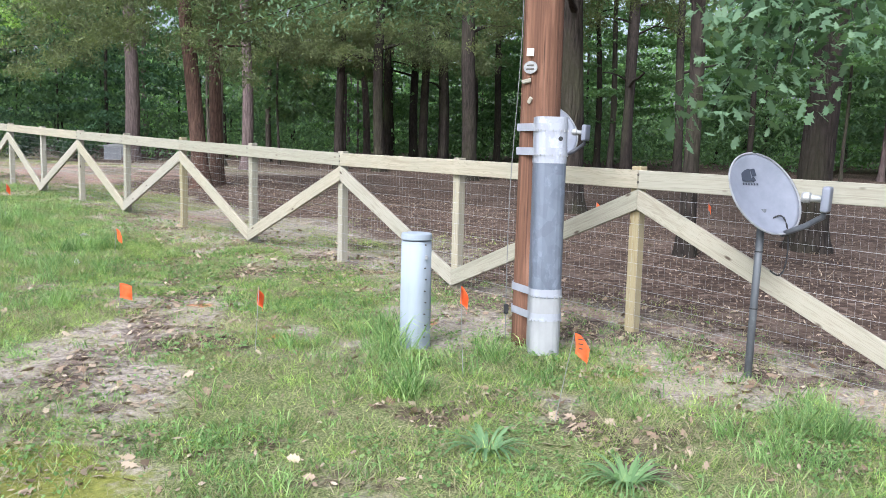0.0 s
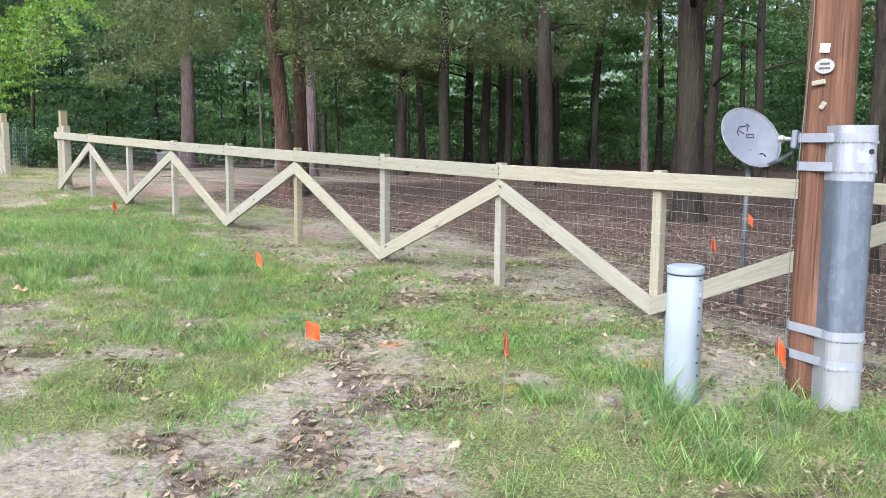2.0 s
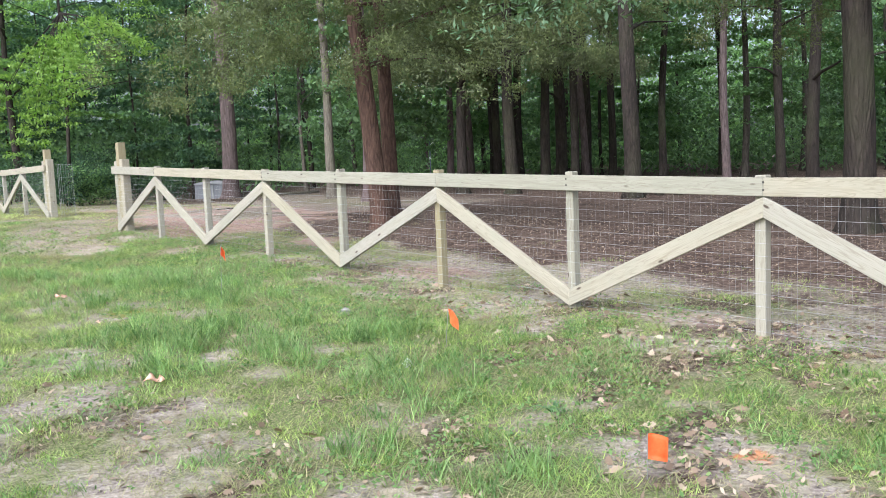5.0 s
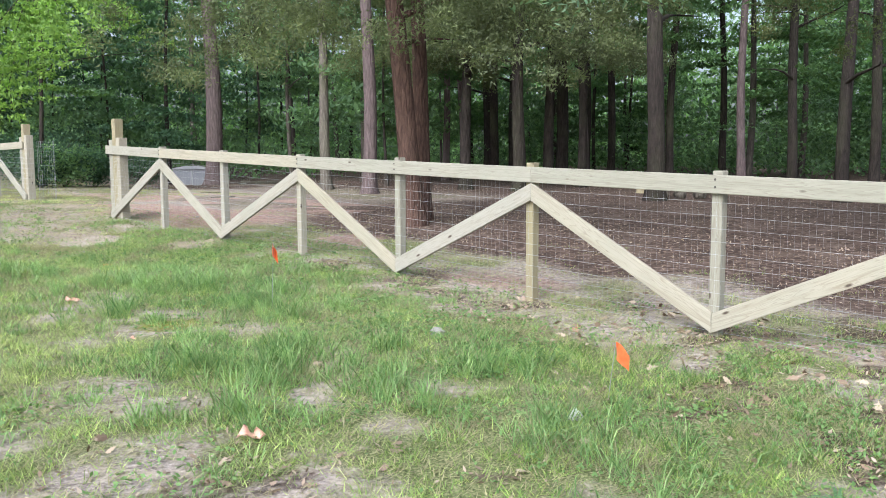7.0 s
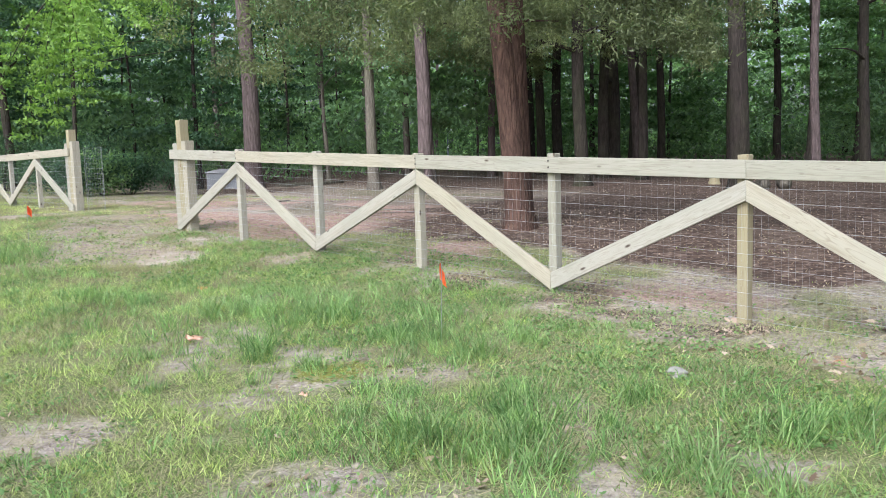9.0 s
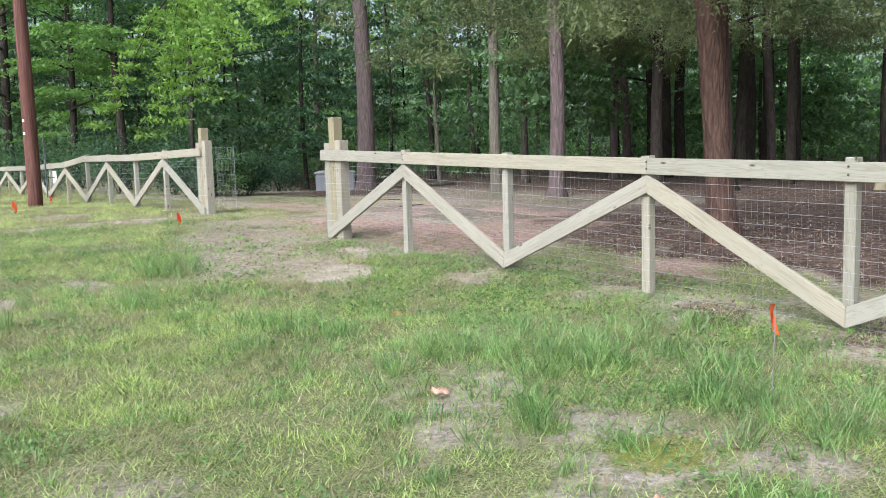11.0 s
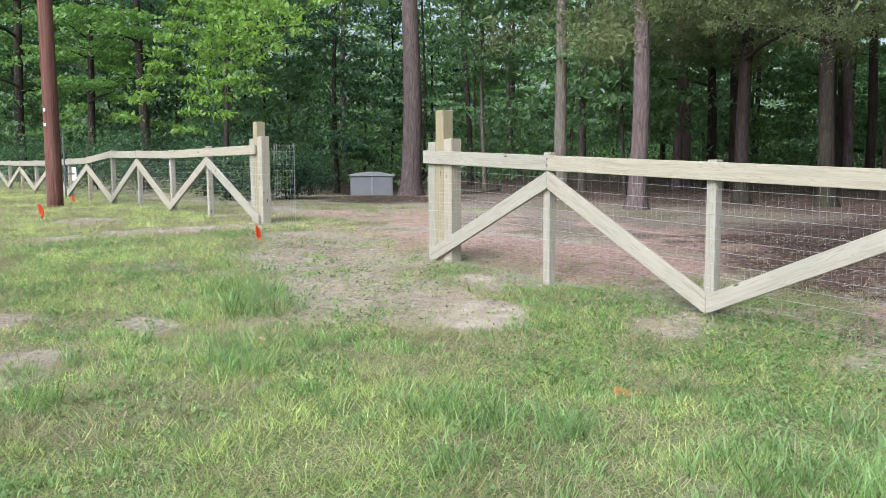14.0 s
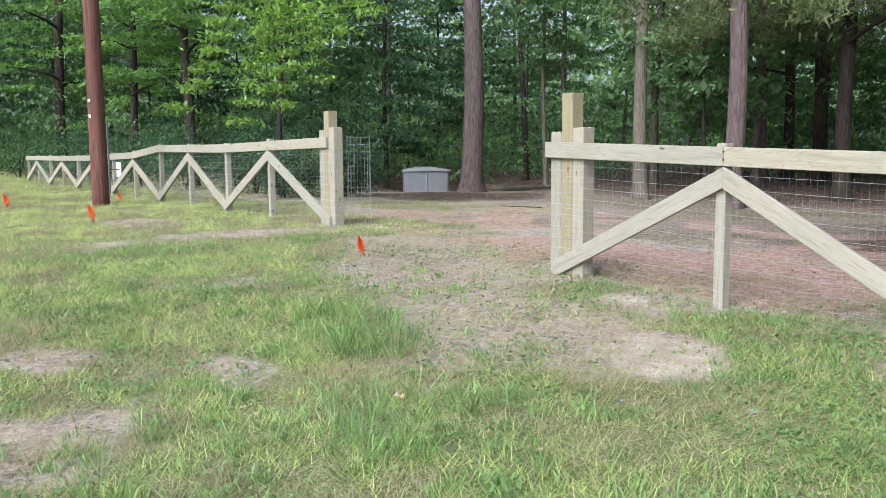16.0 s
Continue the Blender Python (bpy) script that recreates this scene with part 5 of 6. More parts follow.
PINE_L = "tall pine with a purplish-brown scaly trunk"
OAK_L = "dark hardwood trunk with a leafy crown overhead"
tree(-12.73, 34.28, 0.30, 20, BARK_PINE, [("high", 0, 2, 10, 1.0)], PINE_L, 1, sway=0.1, limb_from=9)
tree(-8.35, 31.31, 0.17, 17, BARK_PALE, [("high", 1, 1, 50, 0.8)], OAK_L, 2, lean=(-0.03, 0), limb_from=6)
tree(-6.77, 28.76, 0.20, 18, BARK_PINE, [("high", 2, 1, 80, 0.9)], PINE_L, 3, limb_from=8)
tree(-5.13, 17.73, 0.17, 13, BARK_CEDAR, [("cedar", 2, -0.1, 0, 1.05)], "twin-stemmed red-brown cedar with hanging olive foliage", 4, sway=0.05, lean=(-0.085, 0.0), limb_from=2.6, limb_n=18, reach=3.2, sides=22, stems=((0.13, 0.75, 0.15, -0.03, 0.0),))
tree(-10.72, 38.47, 0.09, 9, BARK_PALE, [("under", 0, 3, 0, 0.8)], "thin pale sapling trunk", 5, limb_n=4)
tree(-1.52, 40.79, 0.22, 18, BARK_OAK, [("high", 0, 0, 130, 1.0)], OAK_L, 6)
tree(-0.12, 36.44, 0.24, 18, BARK_OAK, [("high", 1, 0, 200, 1.0)], OAK_L, 7)
tree(1.18, 39.03, 0.22, 18, BARK_OAK, [("high", 2, 0, 20, 1.0)], OAK_L, 8)
tree(0.72, 25.66, 0.23, 18, BARK_OAK, [("high", 0, -0.5, 300, 0.95)], OAK_L, 9, limb_from=4)
tree(7.07, 32.58, 0.17, 18, BARK_OAK, [("high", 1, 0, 45, 1.0)], OAK_L, 10)
tree(8.0, 29.08, 0.16, 18, BARK_OAK, [("high", 2, 0, 145, 1.0)], OAK_L, 11)
tree(2.40, 16.07, 0.24, 16, BARK_OAK, [("cedar", 2, 1.0, 140, 1.05), ("near", 0, 0, 77, 0.8)], "thick dark trunk with hanging olive foliage above", 12, limb_from=3.2, limb_n=14, reach=3.2, sides=22)
tree(3.11, 10.71, 0.105, 12, BARK_OAK, [("near", 0, -0.5, 10, 0.6)], OAK_L, 13, lean=(-0.02, 0.02), limb_from=2.6, limb_n=8)
tree(5.10, 11.66, 0.235, 15, BARK_OAK, [("near", 0, -1.5, 70, 0.7)], "thick dark oak trunk inside the fence", 14, limb_from=3.2, sides=22)
tree(5.53, 25.82, 0.17, 17, BARK_OAK, [("high", 0, 0, 222, 0.9)], OAK_L, 15)
tree(-2.70, 40.59, 0.18, 16, BARK_OAK, [("high", 1, 0, 100, 0.9)], OAK_L, 16)
tree(-18.9, 53.45, 0.2, 15, BARK_PALE, [("under", 1, 3, 70, 1.2)], "pale trunk at the wood's edge", 17)
tree(-2.3, 29.7, 0.2, 17, BARK_OAK, [("cedar", 0, 0.6, 200, 1.2)], "dark cedar trunk with hanging olive foliage", 19, limb_from=3, limb_n=12, reach=3)
tree(-3.9, 31.0, 0.18, 16, BARK_OAK, [("cedar", 1, 0.8, 290, 1.15)], "dark cedar trunk with hanging olive foliage", 20, limb_from=3, limb_n=12, reach=3)
tree(-17.0, 30.5, 0.07, 12, BARK_OAK, [("bright", 1, 1.6, 100, 1.1)], "young hardwood with bright yellow-green drooping leaves", 22, limb_from=3.5, limb_n=12, reach=3.2)
tree(-25.0, 38.5, 0.15, 12, BARK_OAK, [("tier", 0, 0.0, 0, 1.1)], "broad-leaved tree with flat tiers of pale green leaves", 23, limb_from=2.5, limb_n=14, reach=3.2, leaf=LEAF_LIGHT)
tree(-21.5, 35.5, 0.16, 12, BARK_OAK, [("tier", 1, 1.2, 60, 1.25)], "leafy young hardwood at the wood's edge", 25, limb_from=3.5, limb_n=10, reach=3.2, leaf=LEAF_LIGHT)
tree(-30.5, 43.0, 0.22, 16, BARK_OAK, [("tier", 0, 1.0, 90, 1.3)], "broad-leaved tree with flat tiers of pale green leaves", 24, limb_n=12, reach=3.4, leaf=LEAF_LIGHT)

for k, (x, y, rad) in enumerate(((-3.7, 39.8, 0.17), (-2.6, 37.6, 0.18), (-0.9, 34.0, 0.19), (1.0, 37.6, 0.16), (-0.1, 32.0, 0.15), (2.4, 39.6, 0.17), (-4.5, 36.9, 0.14), (7.2, 40.0, 0.16), (3.4, 34.2, 0.15), (4.6, 30.4, 0.14))):
    tree(x, y, rad, 17, BARK_OAK if k % 3 else BARK_PINE, [("high", k % 3, 0, 47 * k, 0.95)] + ([("tier", k % 2, 2.6, 61 * k, 0.9)] if k % 4 == 0 else []), OAK_L, 60 + k, lean=(0.012 * ((k * 5) % 7 - 3), 0), limb_from=5, limb_n=3, sides=12)


def bough(owner, start, ends, size, per, seed, material, narrow, spread, droop=0.4, lobed=False):
    """A leafy bough that reaches out from a tree: twigs and hanging leaves, in the world's places."""
    inv = owner.matrix_basis.inverted()
    start = Vector(start)
    cs = []
    for k, e in enumerate(ends):
        e = Vector(e)
        mid = start.lerp(e, 0.5) + Vector((0, 0, 0.25))
        pts = [start, start.lerp(mid, 0.5), mid, mid.lerp(e, 0.5), e]
        ob = part("twig", tube(pts, [0.03, 0.024, 0.016, 0.01, 0.004], 6, False), BARK_OAK, owner, smooth_faces=True)
        ob.matrix_parent_inverse = inv
        for q in np.linspace(0.45, 1.05, 9):
            cs.append(mid.lerp(e, 2 * q - 1) if q > 0.5 else start.lerp(mid, 2 * q))
    c = np.array([v[:] for v in cs])
    if lobed:
        v, f = lobed_cloud(c, np.tile(spread, (len(c), 1)), per, size, seed, droop)
    else:
        v, f = leaf_cloud(c, np.tile(spread, (len(c), 1)), per, size, seed, droop=droop, narrow=narrow, flat=0.5)
    ob = part_mesh("foliage", raw_mesh("foliage", v, f), material, owner)
    ob.matrix_parent_inverse = inv


OAK_NEAR = next(o for o in scene.objects if o.name.startswith("tree") and abs(o.location.x - 5.10) < 0.01)
bough(OAK_NEAR, (4.9, 11.2, 4.3), [(2.3, 7.35, 1.98), (2.45, 7.55, 2.2), (2.8, 7.55, 2.02), (2.6, 7.45, 2.35), (2.4, 7.3, 2.62), (3.0, 7.5, 2.4), (3.3, 7.4, 2.2), (2.45, 7.5, 2.9), (2.9, 7.3, 2.85),
                                   (3.4, 7.2, 2.7), (3.7, 7.3, 2.5), (3.2, 7.6, 3.05), (3.8, 7.1, 2.9), (4.2, 7.4, 2.6), (4.5, 7.2, 3.0)], 0.155, 14, 77, LEAF_BLUE, 0.62, (0.32, 0.32, 0.20), 0.5, True)
OAK_DARK = next(o for o in scene.objects if o.name.startswith("tree") and abs(o.location.x - 2.40) < 0.01)
bough(OAK_DARK, (1.9, 15.9, 5.2), [(-3.3, 13.4, 3.45), (-2.6, 13.6, 3.6), (-2.0, 13.8, 3.65), (-1.2, 14.0, 3.75), (-0.4, 14.3, 3.9), (-1.9, 13.2, 4.0), (-2.9, 14.0, 4.1), (-0.8, 13.5, 4.3), (0.3, 14.6, 3.95)], 0.11, 46, 78, LEAF_BLUE, 0.38, (0.62, 0.62, 0.26))

YOUNG = next(o for o in scene.objects if o.name.startswith("tree") and abs(o.location.x + 17.0) < 0.01)
bough(YOUNG, (-16.8, 30.4, 7.2), [(-16.9, 25.3, 3.0), (-16.6, 25.4, 3.4), (-16.0, 25.7, 2.75), (-15.6, 25.8, 3.3), (-15.1, 25.9, 3.7), (-14.7, 26.0, 4.1), (-14.3, 26.1, 4.3), (-15.3, 25.9, 3.05),
                                  (-13.9, 26.2, 4.6), (-15.5, 25.8, 4.2), (-14.7, 26.1, 3.5), (-13.4, 26.4, 5.2), (-14.4, 25.9, 5.0), (-12.9, 27.0, 5.6)], 0.13, 62, 79, LEAF_BRIGHT, 0.48, (0.30, 0.30, 0.09), 0.5)

# random woods behind: trunks and understorey
woods_rng = random.Random(11)
taken = [(o.location.x, o.location.y) for o in scene.objects if o.name.startswith("tree")]
count = 0
tries = 0
while count < 60 and tries < 4000:
    tries += 1
    x, y = woods_rng.uniform(-52, 32), 33 + 30 * woods_rng.random() ** 1.25
    if across(x, y) > (1 if x < -33 else -7) or math.hypot(x + 15, y - 37) < 4:
        continue
    if min(math.hypot(x - a, y - b) for a, b in taken) < 2.6:
        continue
    taken.append((x, y))
    count += 1
    kind = woods_rng.random()
    rad = woods_rng.uniform(0.05, 0.10 if x < -14 else 0.17)
    bark = woods_rng.choice([BARK_GREY, BARK_GREY, BARK_OAK, BARK_PINE]) if x > -14 else BARK_OAK
    crowns = [("high", woods_rng.randrange(3), 0, woods_rng.uniform(0, 360), woods_rng.uniform(0.8, 1.1))]
    if kind < 0.62:
        crowns = [("under", woods_rng.randrange(3), woods_rng.uniform(-0.2, 1.2), woods_rng.uniform(0, 360), woods_rng.uniform(0.9, 1.5))]
    elif kind < 0.85:
        crowns = [("tier", woods_rng.randrange(2), woods_rng.uniform(-0.4, 1.0), woods_rng.uniform(0, 360), woods_rng.uniform(0.9, 1.4))]
    tree(x, y, rad, woods_rng.uniform(13, 19), bark, crowns, OAK_L, 200 + count, lean=(woods_rng.uniform(-0.03, 0.03), 0), limb_from=7, limb_n=2, sides=8, leaf=LEAF_SHADED if x < -14 and count % 3 else None)


def far_woods():
    """The wood's depth: a broad belt of foliage behind everything, its leaf colour paled for haze."""
    r = np.random.default_rng(5)
    n = 7400
    ang = r.uniform(-1.15, 1.0, n)
    dist = r.uniform(62, 88, n)
    x, y = -6 + dist * np.sin(ang), 8 + dist * np.cos(ang)
    keep = across(x, y) < np.where(along(x, y) > 45, 6, -14)
    x, y = x[keep], y[keep]
    z = 0.8 + 18 * r.uniform(0, 1, len(x)) ** 1.1
    gap = fbm(ang[keep] * 30, z, 2.5, 3)
    ok = (z < 11.5) | (gap > np.where(ang[keep] < -0.45, 0.28, 0.45))
    c = np.stack([x, y, z], 1)[ok]
    v, f = leaf_cloud(c, np.tile([2.2, 2.2, 1.2], (len(c), 1)), 24, 0.52, 9, droop=0.5, flat=0.5, roll=0.6)
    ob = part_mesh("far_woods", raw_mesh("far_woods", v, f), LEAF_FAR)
    tagged(ob, "dense green foliage deep in the wood", "woods", kind="stuff")


far_woods()


def undergrowth():
    """Low leafy growth between the trunks, knee to head high, with gaps."""
    r = np.random.default_rng(15)
    n = 3600
    x, y = r.uniform(-50, 34, n), 40 + 26 * r.uniform(0, 1, n)
    ok = (across(x, y) < np.where(along(x, y) > 40, -1, -12)) & (fbm(x, y, 5.0, 19) > 0.44) & (np.hypot(x + 15, y - 38) > 4.5)
    x, y = x[ok], y[ok]
    z = ground_height(x, y) + 0.3 + 3.0 * r.uniform(0, 1, len(x)) ** 1.5
    c = np.stack([x, y, z], 1)
    v, f = leaf_cloud(c, np.tile([1.0, 1.0, 0.30], (len(c), 1)), 26, 0.22, 19, droop=0.6, flat=0.4)
    ob = part_mesh("undergrowth", raw_mesh("undergrowth", v, f), LEAF_MID)
    tagged(ob, "low leafy green undergrowth between the trunks", "undergrowth", kind="stuff")


undergrowth()


def shrub(x, y, size, seed, leaf=None, label="leafy green shrub at the wood's edge"):
    r = np.random.default_rng(seed)
    n = 60
    d = r.normal(0, 1, (n, 3))
    d /= np.linalg.norm(d, axis=1)[:, None]
    c = d * r.uniform(0.4, 1, (n, 1)) * np.array([size, size, size * 0.75]) + np.array([0, 0, size * 0.75])
    v, f = leaf_cloud(c, np.tile([0.4 * size, 0.4 * size, 0.25 * size], (n, 1)), 45, 0.09, seed, droop=0.2)
    root = empty("shrub", x, y)
    part_mesh("leaves", raw_mesh("leaves", v, f), leaf or LEAF_MID, root)
    rr = random.Random(seed)
    part("stems", merge(*[tube([(0, 0, -0.1), (rr.uniform(-.3, .3) * size, rr.uniform(-.3, .3) * size, size * 0.6), (rr.uniform(-.7, .7) * size, rr.uniform(-.7, .7) * size, size * 1.2)], [0.015, 0.011, 0.004], 5) for _ in range(6)]), BARK_OAK, root)
    tagged(root, label, "shrub")


# edge shrubs wear the darkened leaf, so their depth shade is painted
for k, (x, y, s) in enumerate(((-16.6, 29.5, 0.9), (-18.0, 31.5, 1.2), (-20.5, 33.0, 1.3), (-15.4, 30.5, 0.8), (-22.8, 34.8, 1.3), (-25.5, 37.2, 1.3), (-18.8, 35.5, 1.5), (-28.5, 40.5, 1.5), (-31.5, 41.5, 1.6), (-16.9, 38.6, 1.1))):
    shrub(x, y, s, 400 + k, LEAF_SHADED)
shrub(-16.1, 30.0, 0.85, 431, LEAF_FAR, "bright green leafy shrub behind the gate opening")


# ---- grass ----
def blades(x, y, length, width, lean, r, segs=1):
    """Upright tapering blades rooted at x, y."""
    n = len(x)
    z = ground_height(x, y) - 0.004
    th = r.uniform(0, math.tau, n)
    face = np.stack([np.cos(th), np.sin(th), np.zeros(n)], 1)
    way = r.uniform(0, math.tau, n)
    bend = np.stack([np.cos(way), np.sin(way), np.zeros(n)], 1) * (lean * length)[:, None]
    root = np.stack([x, y, z], 1)
    up = np.array([0, 0, 1.0])
    w = face * (width / 2)[:, None]
    tip = root + bend + up * (length * np.sqrt(np.clip(1 - lean ** 2 * 0.6, 0.1, 1)))[:, None]
    if segs == 1:
        verts = np.stack([root - w, root + w, tip], 1).reshape(-1, 3)
        i = np.arange(n) * 3
        return verts, np.stack([i, i + 1, i + 2], 1)
    midp = root + bend * 0.32 + up * (length * 0.58)[:, None]
    verts = np.stack([root - w, root + w, midp + w * 0.8, midp - w * 0.8, tip], 1).reshape(-1, 3)
    i = np.arange(n) * 5
    return verts, np.concatenate([np.stack([i, i + 1, i + 2], 1), np.stack([i, i + 2, i + 3], 1), np.stack([i + 3, i + 2, i + 4], 1)])


def scatter(n, s_lo, s_hi, d_lo, d_hi, r):
    s, d = r.uniform(s_lo, s_hi, n), r.uniform(d_lo, d_hi, n)
    x = 1.51 + FENCE_U.x * s + FENCE_N.x * d
    y = 6.58 + FENCE_U.y * s + FENCE_N.y * d
    return x, y


def lawn():
    r = np.random.default_rng(21)
    sets = []
    # (tufts, blades a tuft, along from, along to, across from, across to, length, width, tuft radius)
    for n, per, s0, s1, d0, d1, L, W, R in ((120000, 6, -3.5, 20, -0.6, 5.6, 0.068, 0.0052, 0.026), (14000, 8, -3, 17, -4.0, -0.6, 0.06, 0.006, 0.03),
                                            (46000, 7, 20, 36, -6, 6.5, 0.075, 0.008, 0.045), (16000, 8, 36, 62, -6, 8.0, 0.11, 0.016, 0.1)):
        x, y = scatter(n, s0, s1, d0, d1, r)
        cov = cover(x, y)
        clump = fbm(x, y, 0.22, 71, 3)
        turf = cov["turf"]
        thin = (0.26 + 0.30 * smooth(7.0, 11.0, along(x, y))) * (1 - cov["woods"]) * (1 - cov["sand"]) * (1 - 0.6 * cov["litter"]) * (1 - 0.6 * cov["worn"])
        keep = r.uniform(0, 1, n) < np.clip(turf ** 1.1 * (0.08 + 1.5 * smooth(0.36, 0.62, clump)), thin, 1)
        x, y, cl, tall, lush = (np.repeat(v[keep], per) for v in (x, y, clump, cov["tall"], np.clip(turf, 0, 1)))
        m = len(x)
        x, y = x + r.normal(0, R, m), y + r.normal(0, R, m)
        length = L * r.uniform(0.35, 1.6, m) * (0.3 + 1.1 * cl) * (0.45 + 0.6 * lush + 0.35 * tall)
        sets.append((x, y, length, W * r.uniform(0.6, 1.3, m), r.uniform(0.45, 1.4, m), lush))
    x, y, length, width, lean, lush = (np.concatenate(v) for v in zip(*sets))
    s = along(x, y)
    dry = r.uniform(0, 1, len(x)) < 0.05 + 0.27 * smooth(11.5, 16.0, s) + 0.33 * (1 - lush) + (0.42 + 0.2 * smooth(1.5, 7.0, s)) * smooth(0.48, 0.60, fbm(x, y, 0.55, 83))
    # lightened blades grow more common along the lawn, painting its open-sky light
    paler = ~dry & (r.uniform(0, 1, len(x)) < (0.45 * smooth(5.0, 9.0, s) + 0.5 * smooth(12.0, 18.0, s + 5.0 * (fbm(x, y, 1.6, 87) - 0.5))) * smooth(0.3, 1.5, across(x, y) + 2.5 * smooth(17, 19, s)))
    for name, pick, mat, label in (("lawn_grass", ~dry & ~paler, GRASS, "short green lawn grass in uneven tufts"), ("fresh_grass", paler, GRASS_LIT, "paler yellow-green grass on the open lawn, open-sky light in its colour"),
                                   ("dry_grass", dry, GRASS_DRY, "dry straw-coloured grass among the green")):
        v, f = blades(x[pick], y[pick], length[pick], width[pick], lean[pick], r)
        ob = part_mesh(name, raw_mesh(name, v, f), mat)
        tagged(ob, label, "grass", kind="stuff")


def dead_stalks():
    """Pale dead stalks that lie flat on the soil."""
    r = np.random.default_rng(61)
    x, y = scatter(150000, -3.5, 21, -1.6, 5.6, r)
    cov = cover(x, y)
    mat_patch = smooth(0.40, 0.62, fbm(x, y, 0.45, 29, 3))
    keep = r.uniform(0, 1, len(x)) < (0.10 + 0.75 * mat_patch * (1 - 0.75 * cov["tall"]) * (0.45 + 0.55 * smooth(1.5, 7.0, along(x, y))) + 0.8 * cov["worn"]) * (1 - 0.85 * cov["woods"])
    x, y = x[keep], y[keep]
    n = len(x)
    th = r.normal(0.5, 0.9, n)
    L = 0.055 * r.uniform(0.4, 2.0, n)
    dx, dy = np.cos(th) * L, np.sin(th) * L
    z0, z1 = ground_height(x, y) + 0.006, ground_height(x + dx, y + dy) + 0.006 + r.uniform(0, 0.035, n)
    w = 0.0028 * r.uniform(0.6, 1.5, n)
    ox, oy = -np.sin(th) * w, np.cos(th) * w
    verts = np.stack([np.stack([x - ox, y - oy, z0], 1), np.stack([x + ox, y + oy, z0], 1), np.stack([x + dx, y + dy, z1], 1)], 1).reshape(-1, 3)
    i = np.arange(n) * 3
    ob = part_mesh("dead_stalks", raw_mesh("dead_stalks", verts, np.stack([i, i + 1, i + 2], 1)), GRASS_DRY)
    tagged(ob, "pale dead grass stalks lying flat on the soil", "grass", kind="stuff")


def tall_grass():
    r = np.random.default_rng(33)
    x, y = scatter(60000, -3.5, 21, 0.0, 5.6, r)
    cov = cover(x, y)
    keep = r.uniform(0, 1, len(x)) < 0.15 * cov["tall"] ** 1.4 + (0.008 + 0.05 * cov["turf"]) * (1 - cov["woods"]) * smooth(0.46, 0.64, fbm(x, y, 0.5, 38)) * 2
    x, y, tl = x[keep], y[keep], cov["tall"][keep]
    per = 16
    n = len(x) * per
    bx = np.repeat(x, per) + r.normal(0, 0.035, n)
    by = np.repeat(y, per) + r.normal(0, 0.035, n)
    length = np.repeat(0.085 + 0.14 * tl * r.uniform(0.3, 1.4, len(x)), per) * r.uniform(0.5, 1.3, n)
    near = np.exp(-((bx + 0.2) ** 2 + (by - 5.9) ** 2) / 0.8)
    length = length * (1 + 0.45 * near)
    v, f = blades(bx, by, length, r.uniform(0.0035, 0.0075, n), r.uniform(0.5, 1.55, n), r, 2)
    ob = part_mesh("tall_grass", raw_mesh("tall_grass", v, f), GRASS_LONG)
    tagged(ob, "taller bright green grass in loose tufts", "grass", kind="stuff")


def weeds():
    r = np.random.default_rng(35)
    x, y = scatter(175000, -3.5, 20.5, -0.8, 5.6, r)
    cov = cover(x, y)
    keep = r.uniform(0, 1, len(x)) < 0.6 * cov["weeds"] ** 1.2 + (0.04 + 0.30 * cov["turf"]) * (1 - cov["woods"]) * (1 - cov["sand"]) * (0.1 + 1.5 * smooth(0.48, 0.62, fbm(x, y, 0.5, 66)))
    x, y = x[keep], y[keep]
    c = np.stack([x, y, ground_height(x, y) + r.uniform(0.008, 0.045, len(x))], 1)
    v, f = leaf_cloud(c, np.tile([0.02, 0.02, 0.01], (len(c), 1)), 2, 0.028, 3, narrow=0.6, flat=0.4)
    ob = part_mesh("clover_weeds", raw_mesh("clover_weeds", v, f), WEED)
    tagged(ob, "low dark green clover and broad-leaved weeds", "weeds", kind="stuff")


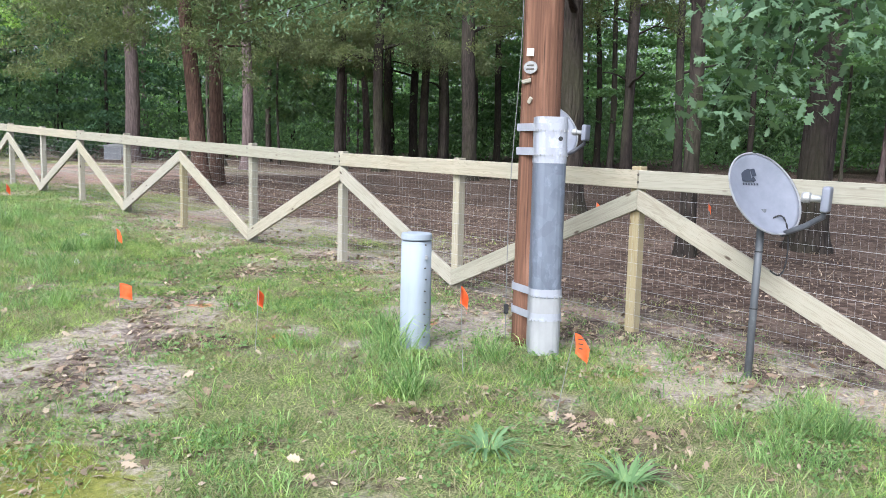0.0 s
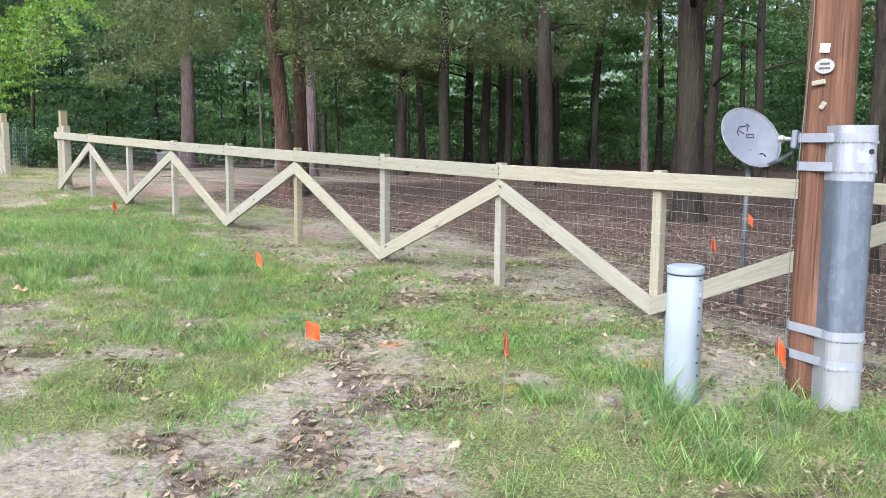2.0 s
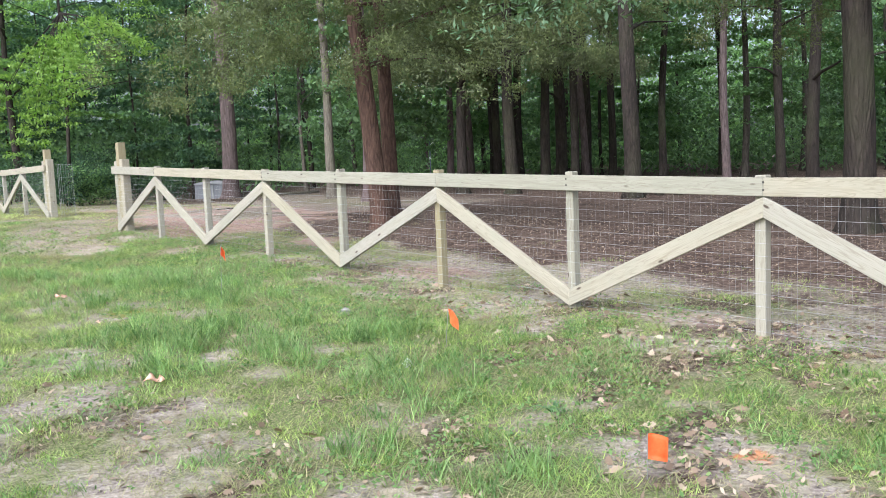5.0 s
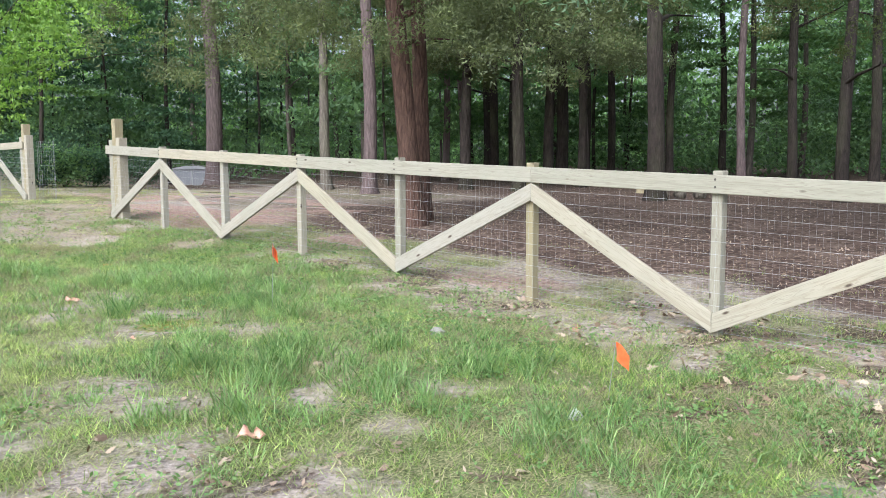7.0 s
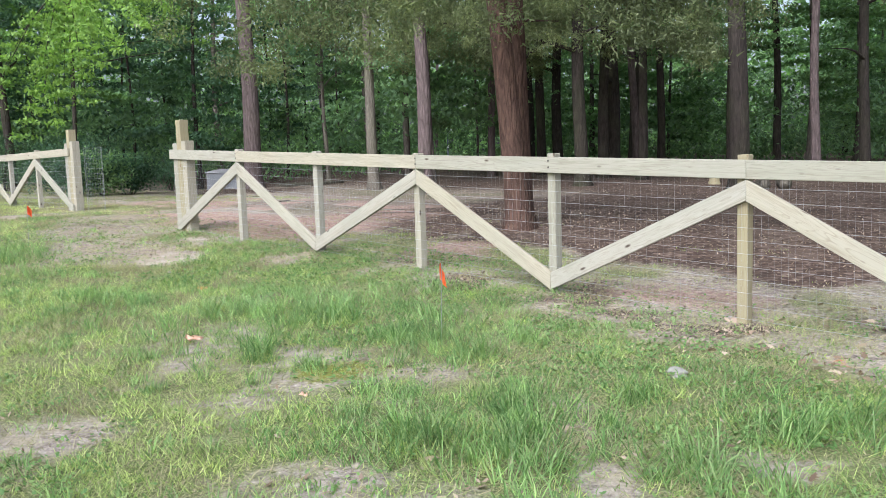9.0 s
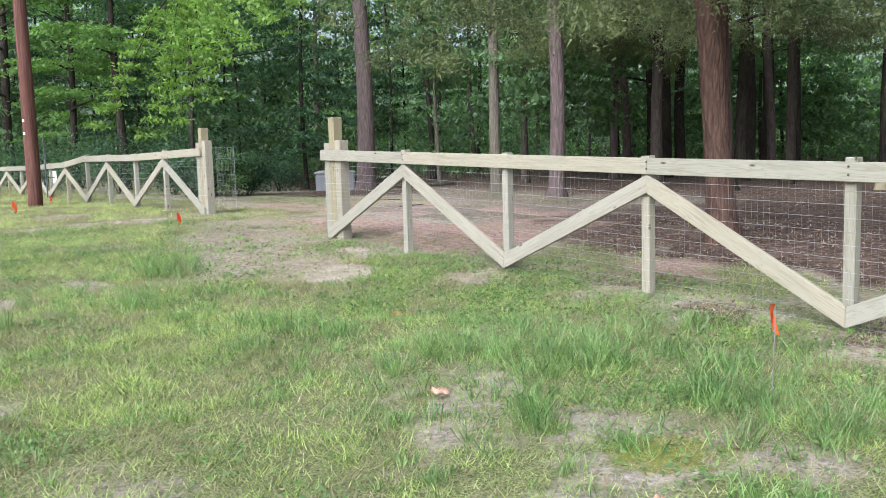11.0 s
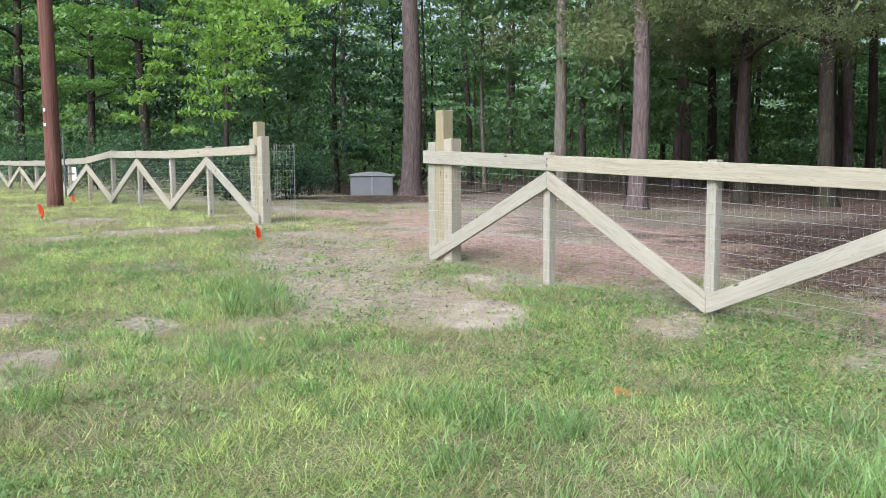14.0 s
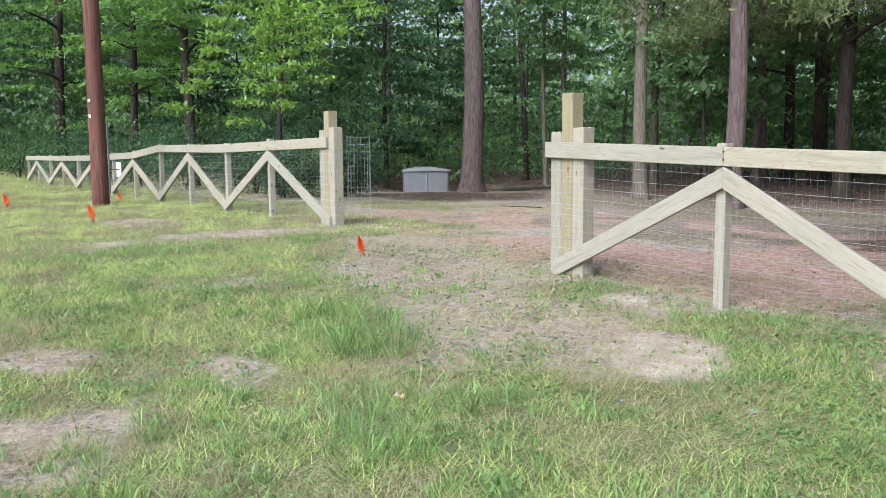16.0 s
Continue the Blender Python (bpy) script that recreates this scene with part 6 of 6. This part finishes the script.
def fallen_leaves():
    r = np.random.default_rng(41)
    x, y = scatter(90000, -4, 18, -6, 4.9, r)
    cov = cover(x, y)
    dist = -across(x, y)
    keep = r.uniform(0, 1, len(x)) < np.where(dist > 0, 0.2, 1.0) * cov["litter"] + 0.10 * cov["clay"] + 0.03 * (dist < 0) + 0.07 * ((dist < 0) & (dist > -1.3))
    x, y = x[keep], y[keep]
    x2, y2 = scatter(16000, -6, 40, -26, -6, r)
    x, y = np.concatenate([x, x2]), np.concatenate([y, y2])
    c = np.stack([x, y, ground_height(x, y) + 0.012 + r.uniform(0, 0.012, len(x))], 1)
    v, f = leaf_cloud(c, np.tile([0.001, 0.001, 0.001], (len(c), 1)), 1, 0.040, 5, narrow=0.42, flat=0.45)
    # larger curled leaves on the bare soil
    x, y = scatter(16000, -4, 8, -1.5, 5.2, r)
    cov = cover(x, y)
    keep = r.uniform(0, 1, len(x)) < 0.34 * cov["bare"] * (1 - smooth(3.5, 6.5, along(x, y))) + 0.12 * cov["strip"] + 0.30 * cov["litter"] * (1 - cov["woods"]) + 0.008
    c = np.stack([x, y, ground_height(x, y) + 0.018], 1)[keep]
    v2, f2 = lobed_cloud(c, np.tile([0.001, 0.001, 0.004], (len(c), 1)), 1, 0.08, 6, droop=0.0, flat=0.3)
    ob = part_mesh("fallen_oak_leaves", raw_mesh("fallen_oak_leaves", v2, f2), DEAD_LEAF)
    tagged(ob, "curled brown oak leaves on the bare soil", "leaves", kind="stuff")
    ob = part_mesh("fallen_leaves", raw_mesh("fallen_leaves", v, f), DEAD_LEAF)
    tagged(ob, "brown fallen leaves scattered over the soil", "leaves", kind="stuff")


STRAP_LEAF = leaf_material("strap_leaf", (0.10, 0.18, 0.085), (0.14, 0.24, 0.11), (0.20, 0.30, 0.16), 0.3)


def strap_plant(x, y, seed, n=26, size=0.26):
    """A rosette of broad dark strap leaves."""
    r = np.random.default_rng(seed)
    bm = bmesh.new()
    for i in range(n):
        a = r.uniform(0, math.tau)
        L, w = size * r.uniform(0.5, 1.15), 0.0068 * r.uniform(0.7, 1.3)
        prev = None
        for j in range(5):
            k = j / 4
            p = Vector((math.cos(a) * L * (0.1 + 0.8 * k), math.sin(a) * L * (0.1 + 0.8 * k), L * (0.9 * k - 0.75 * k * k)))
            side = Vector((-math.sin(a), math.cos(a), 0)) * w * (1 - 0.9 * k * k)
            cur = (bm.verts.new(p - side), bm.verts.new(p + side))
            if prev:
                bm.faces.new((prev[0], prev[1], cur[1], cur[0]))
            prev = cur
    ob = part("strap_leaf_plant", bm, STRAP_LEAF, m=pose(x, y, gz(x, y)))
    tagged(ob, "dark green rosette of strap-shaped leaves in the lawn", "plant")


lawn()
dead_stalks()
tall_grass()
weeds()
fallen_leaves()
for k, (x, y, n, s) in enumerate(((0.24, 4.0, 64, 0.30), (0.87, 3.7, 64, 0.30), (-3.0, 7.9, 24, 0.15))):
    strap_plant(x, y, 500 + k, n, s)
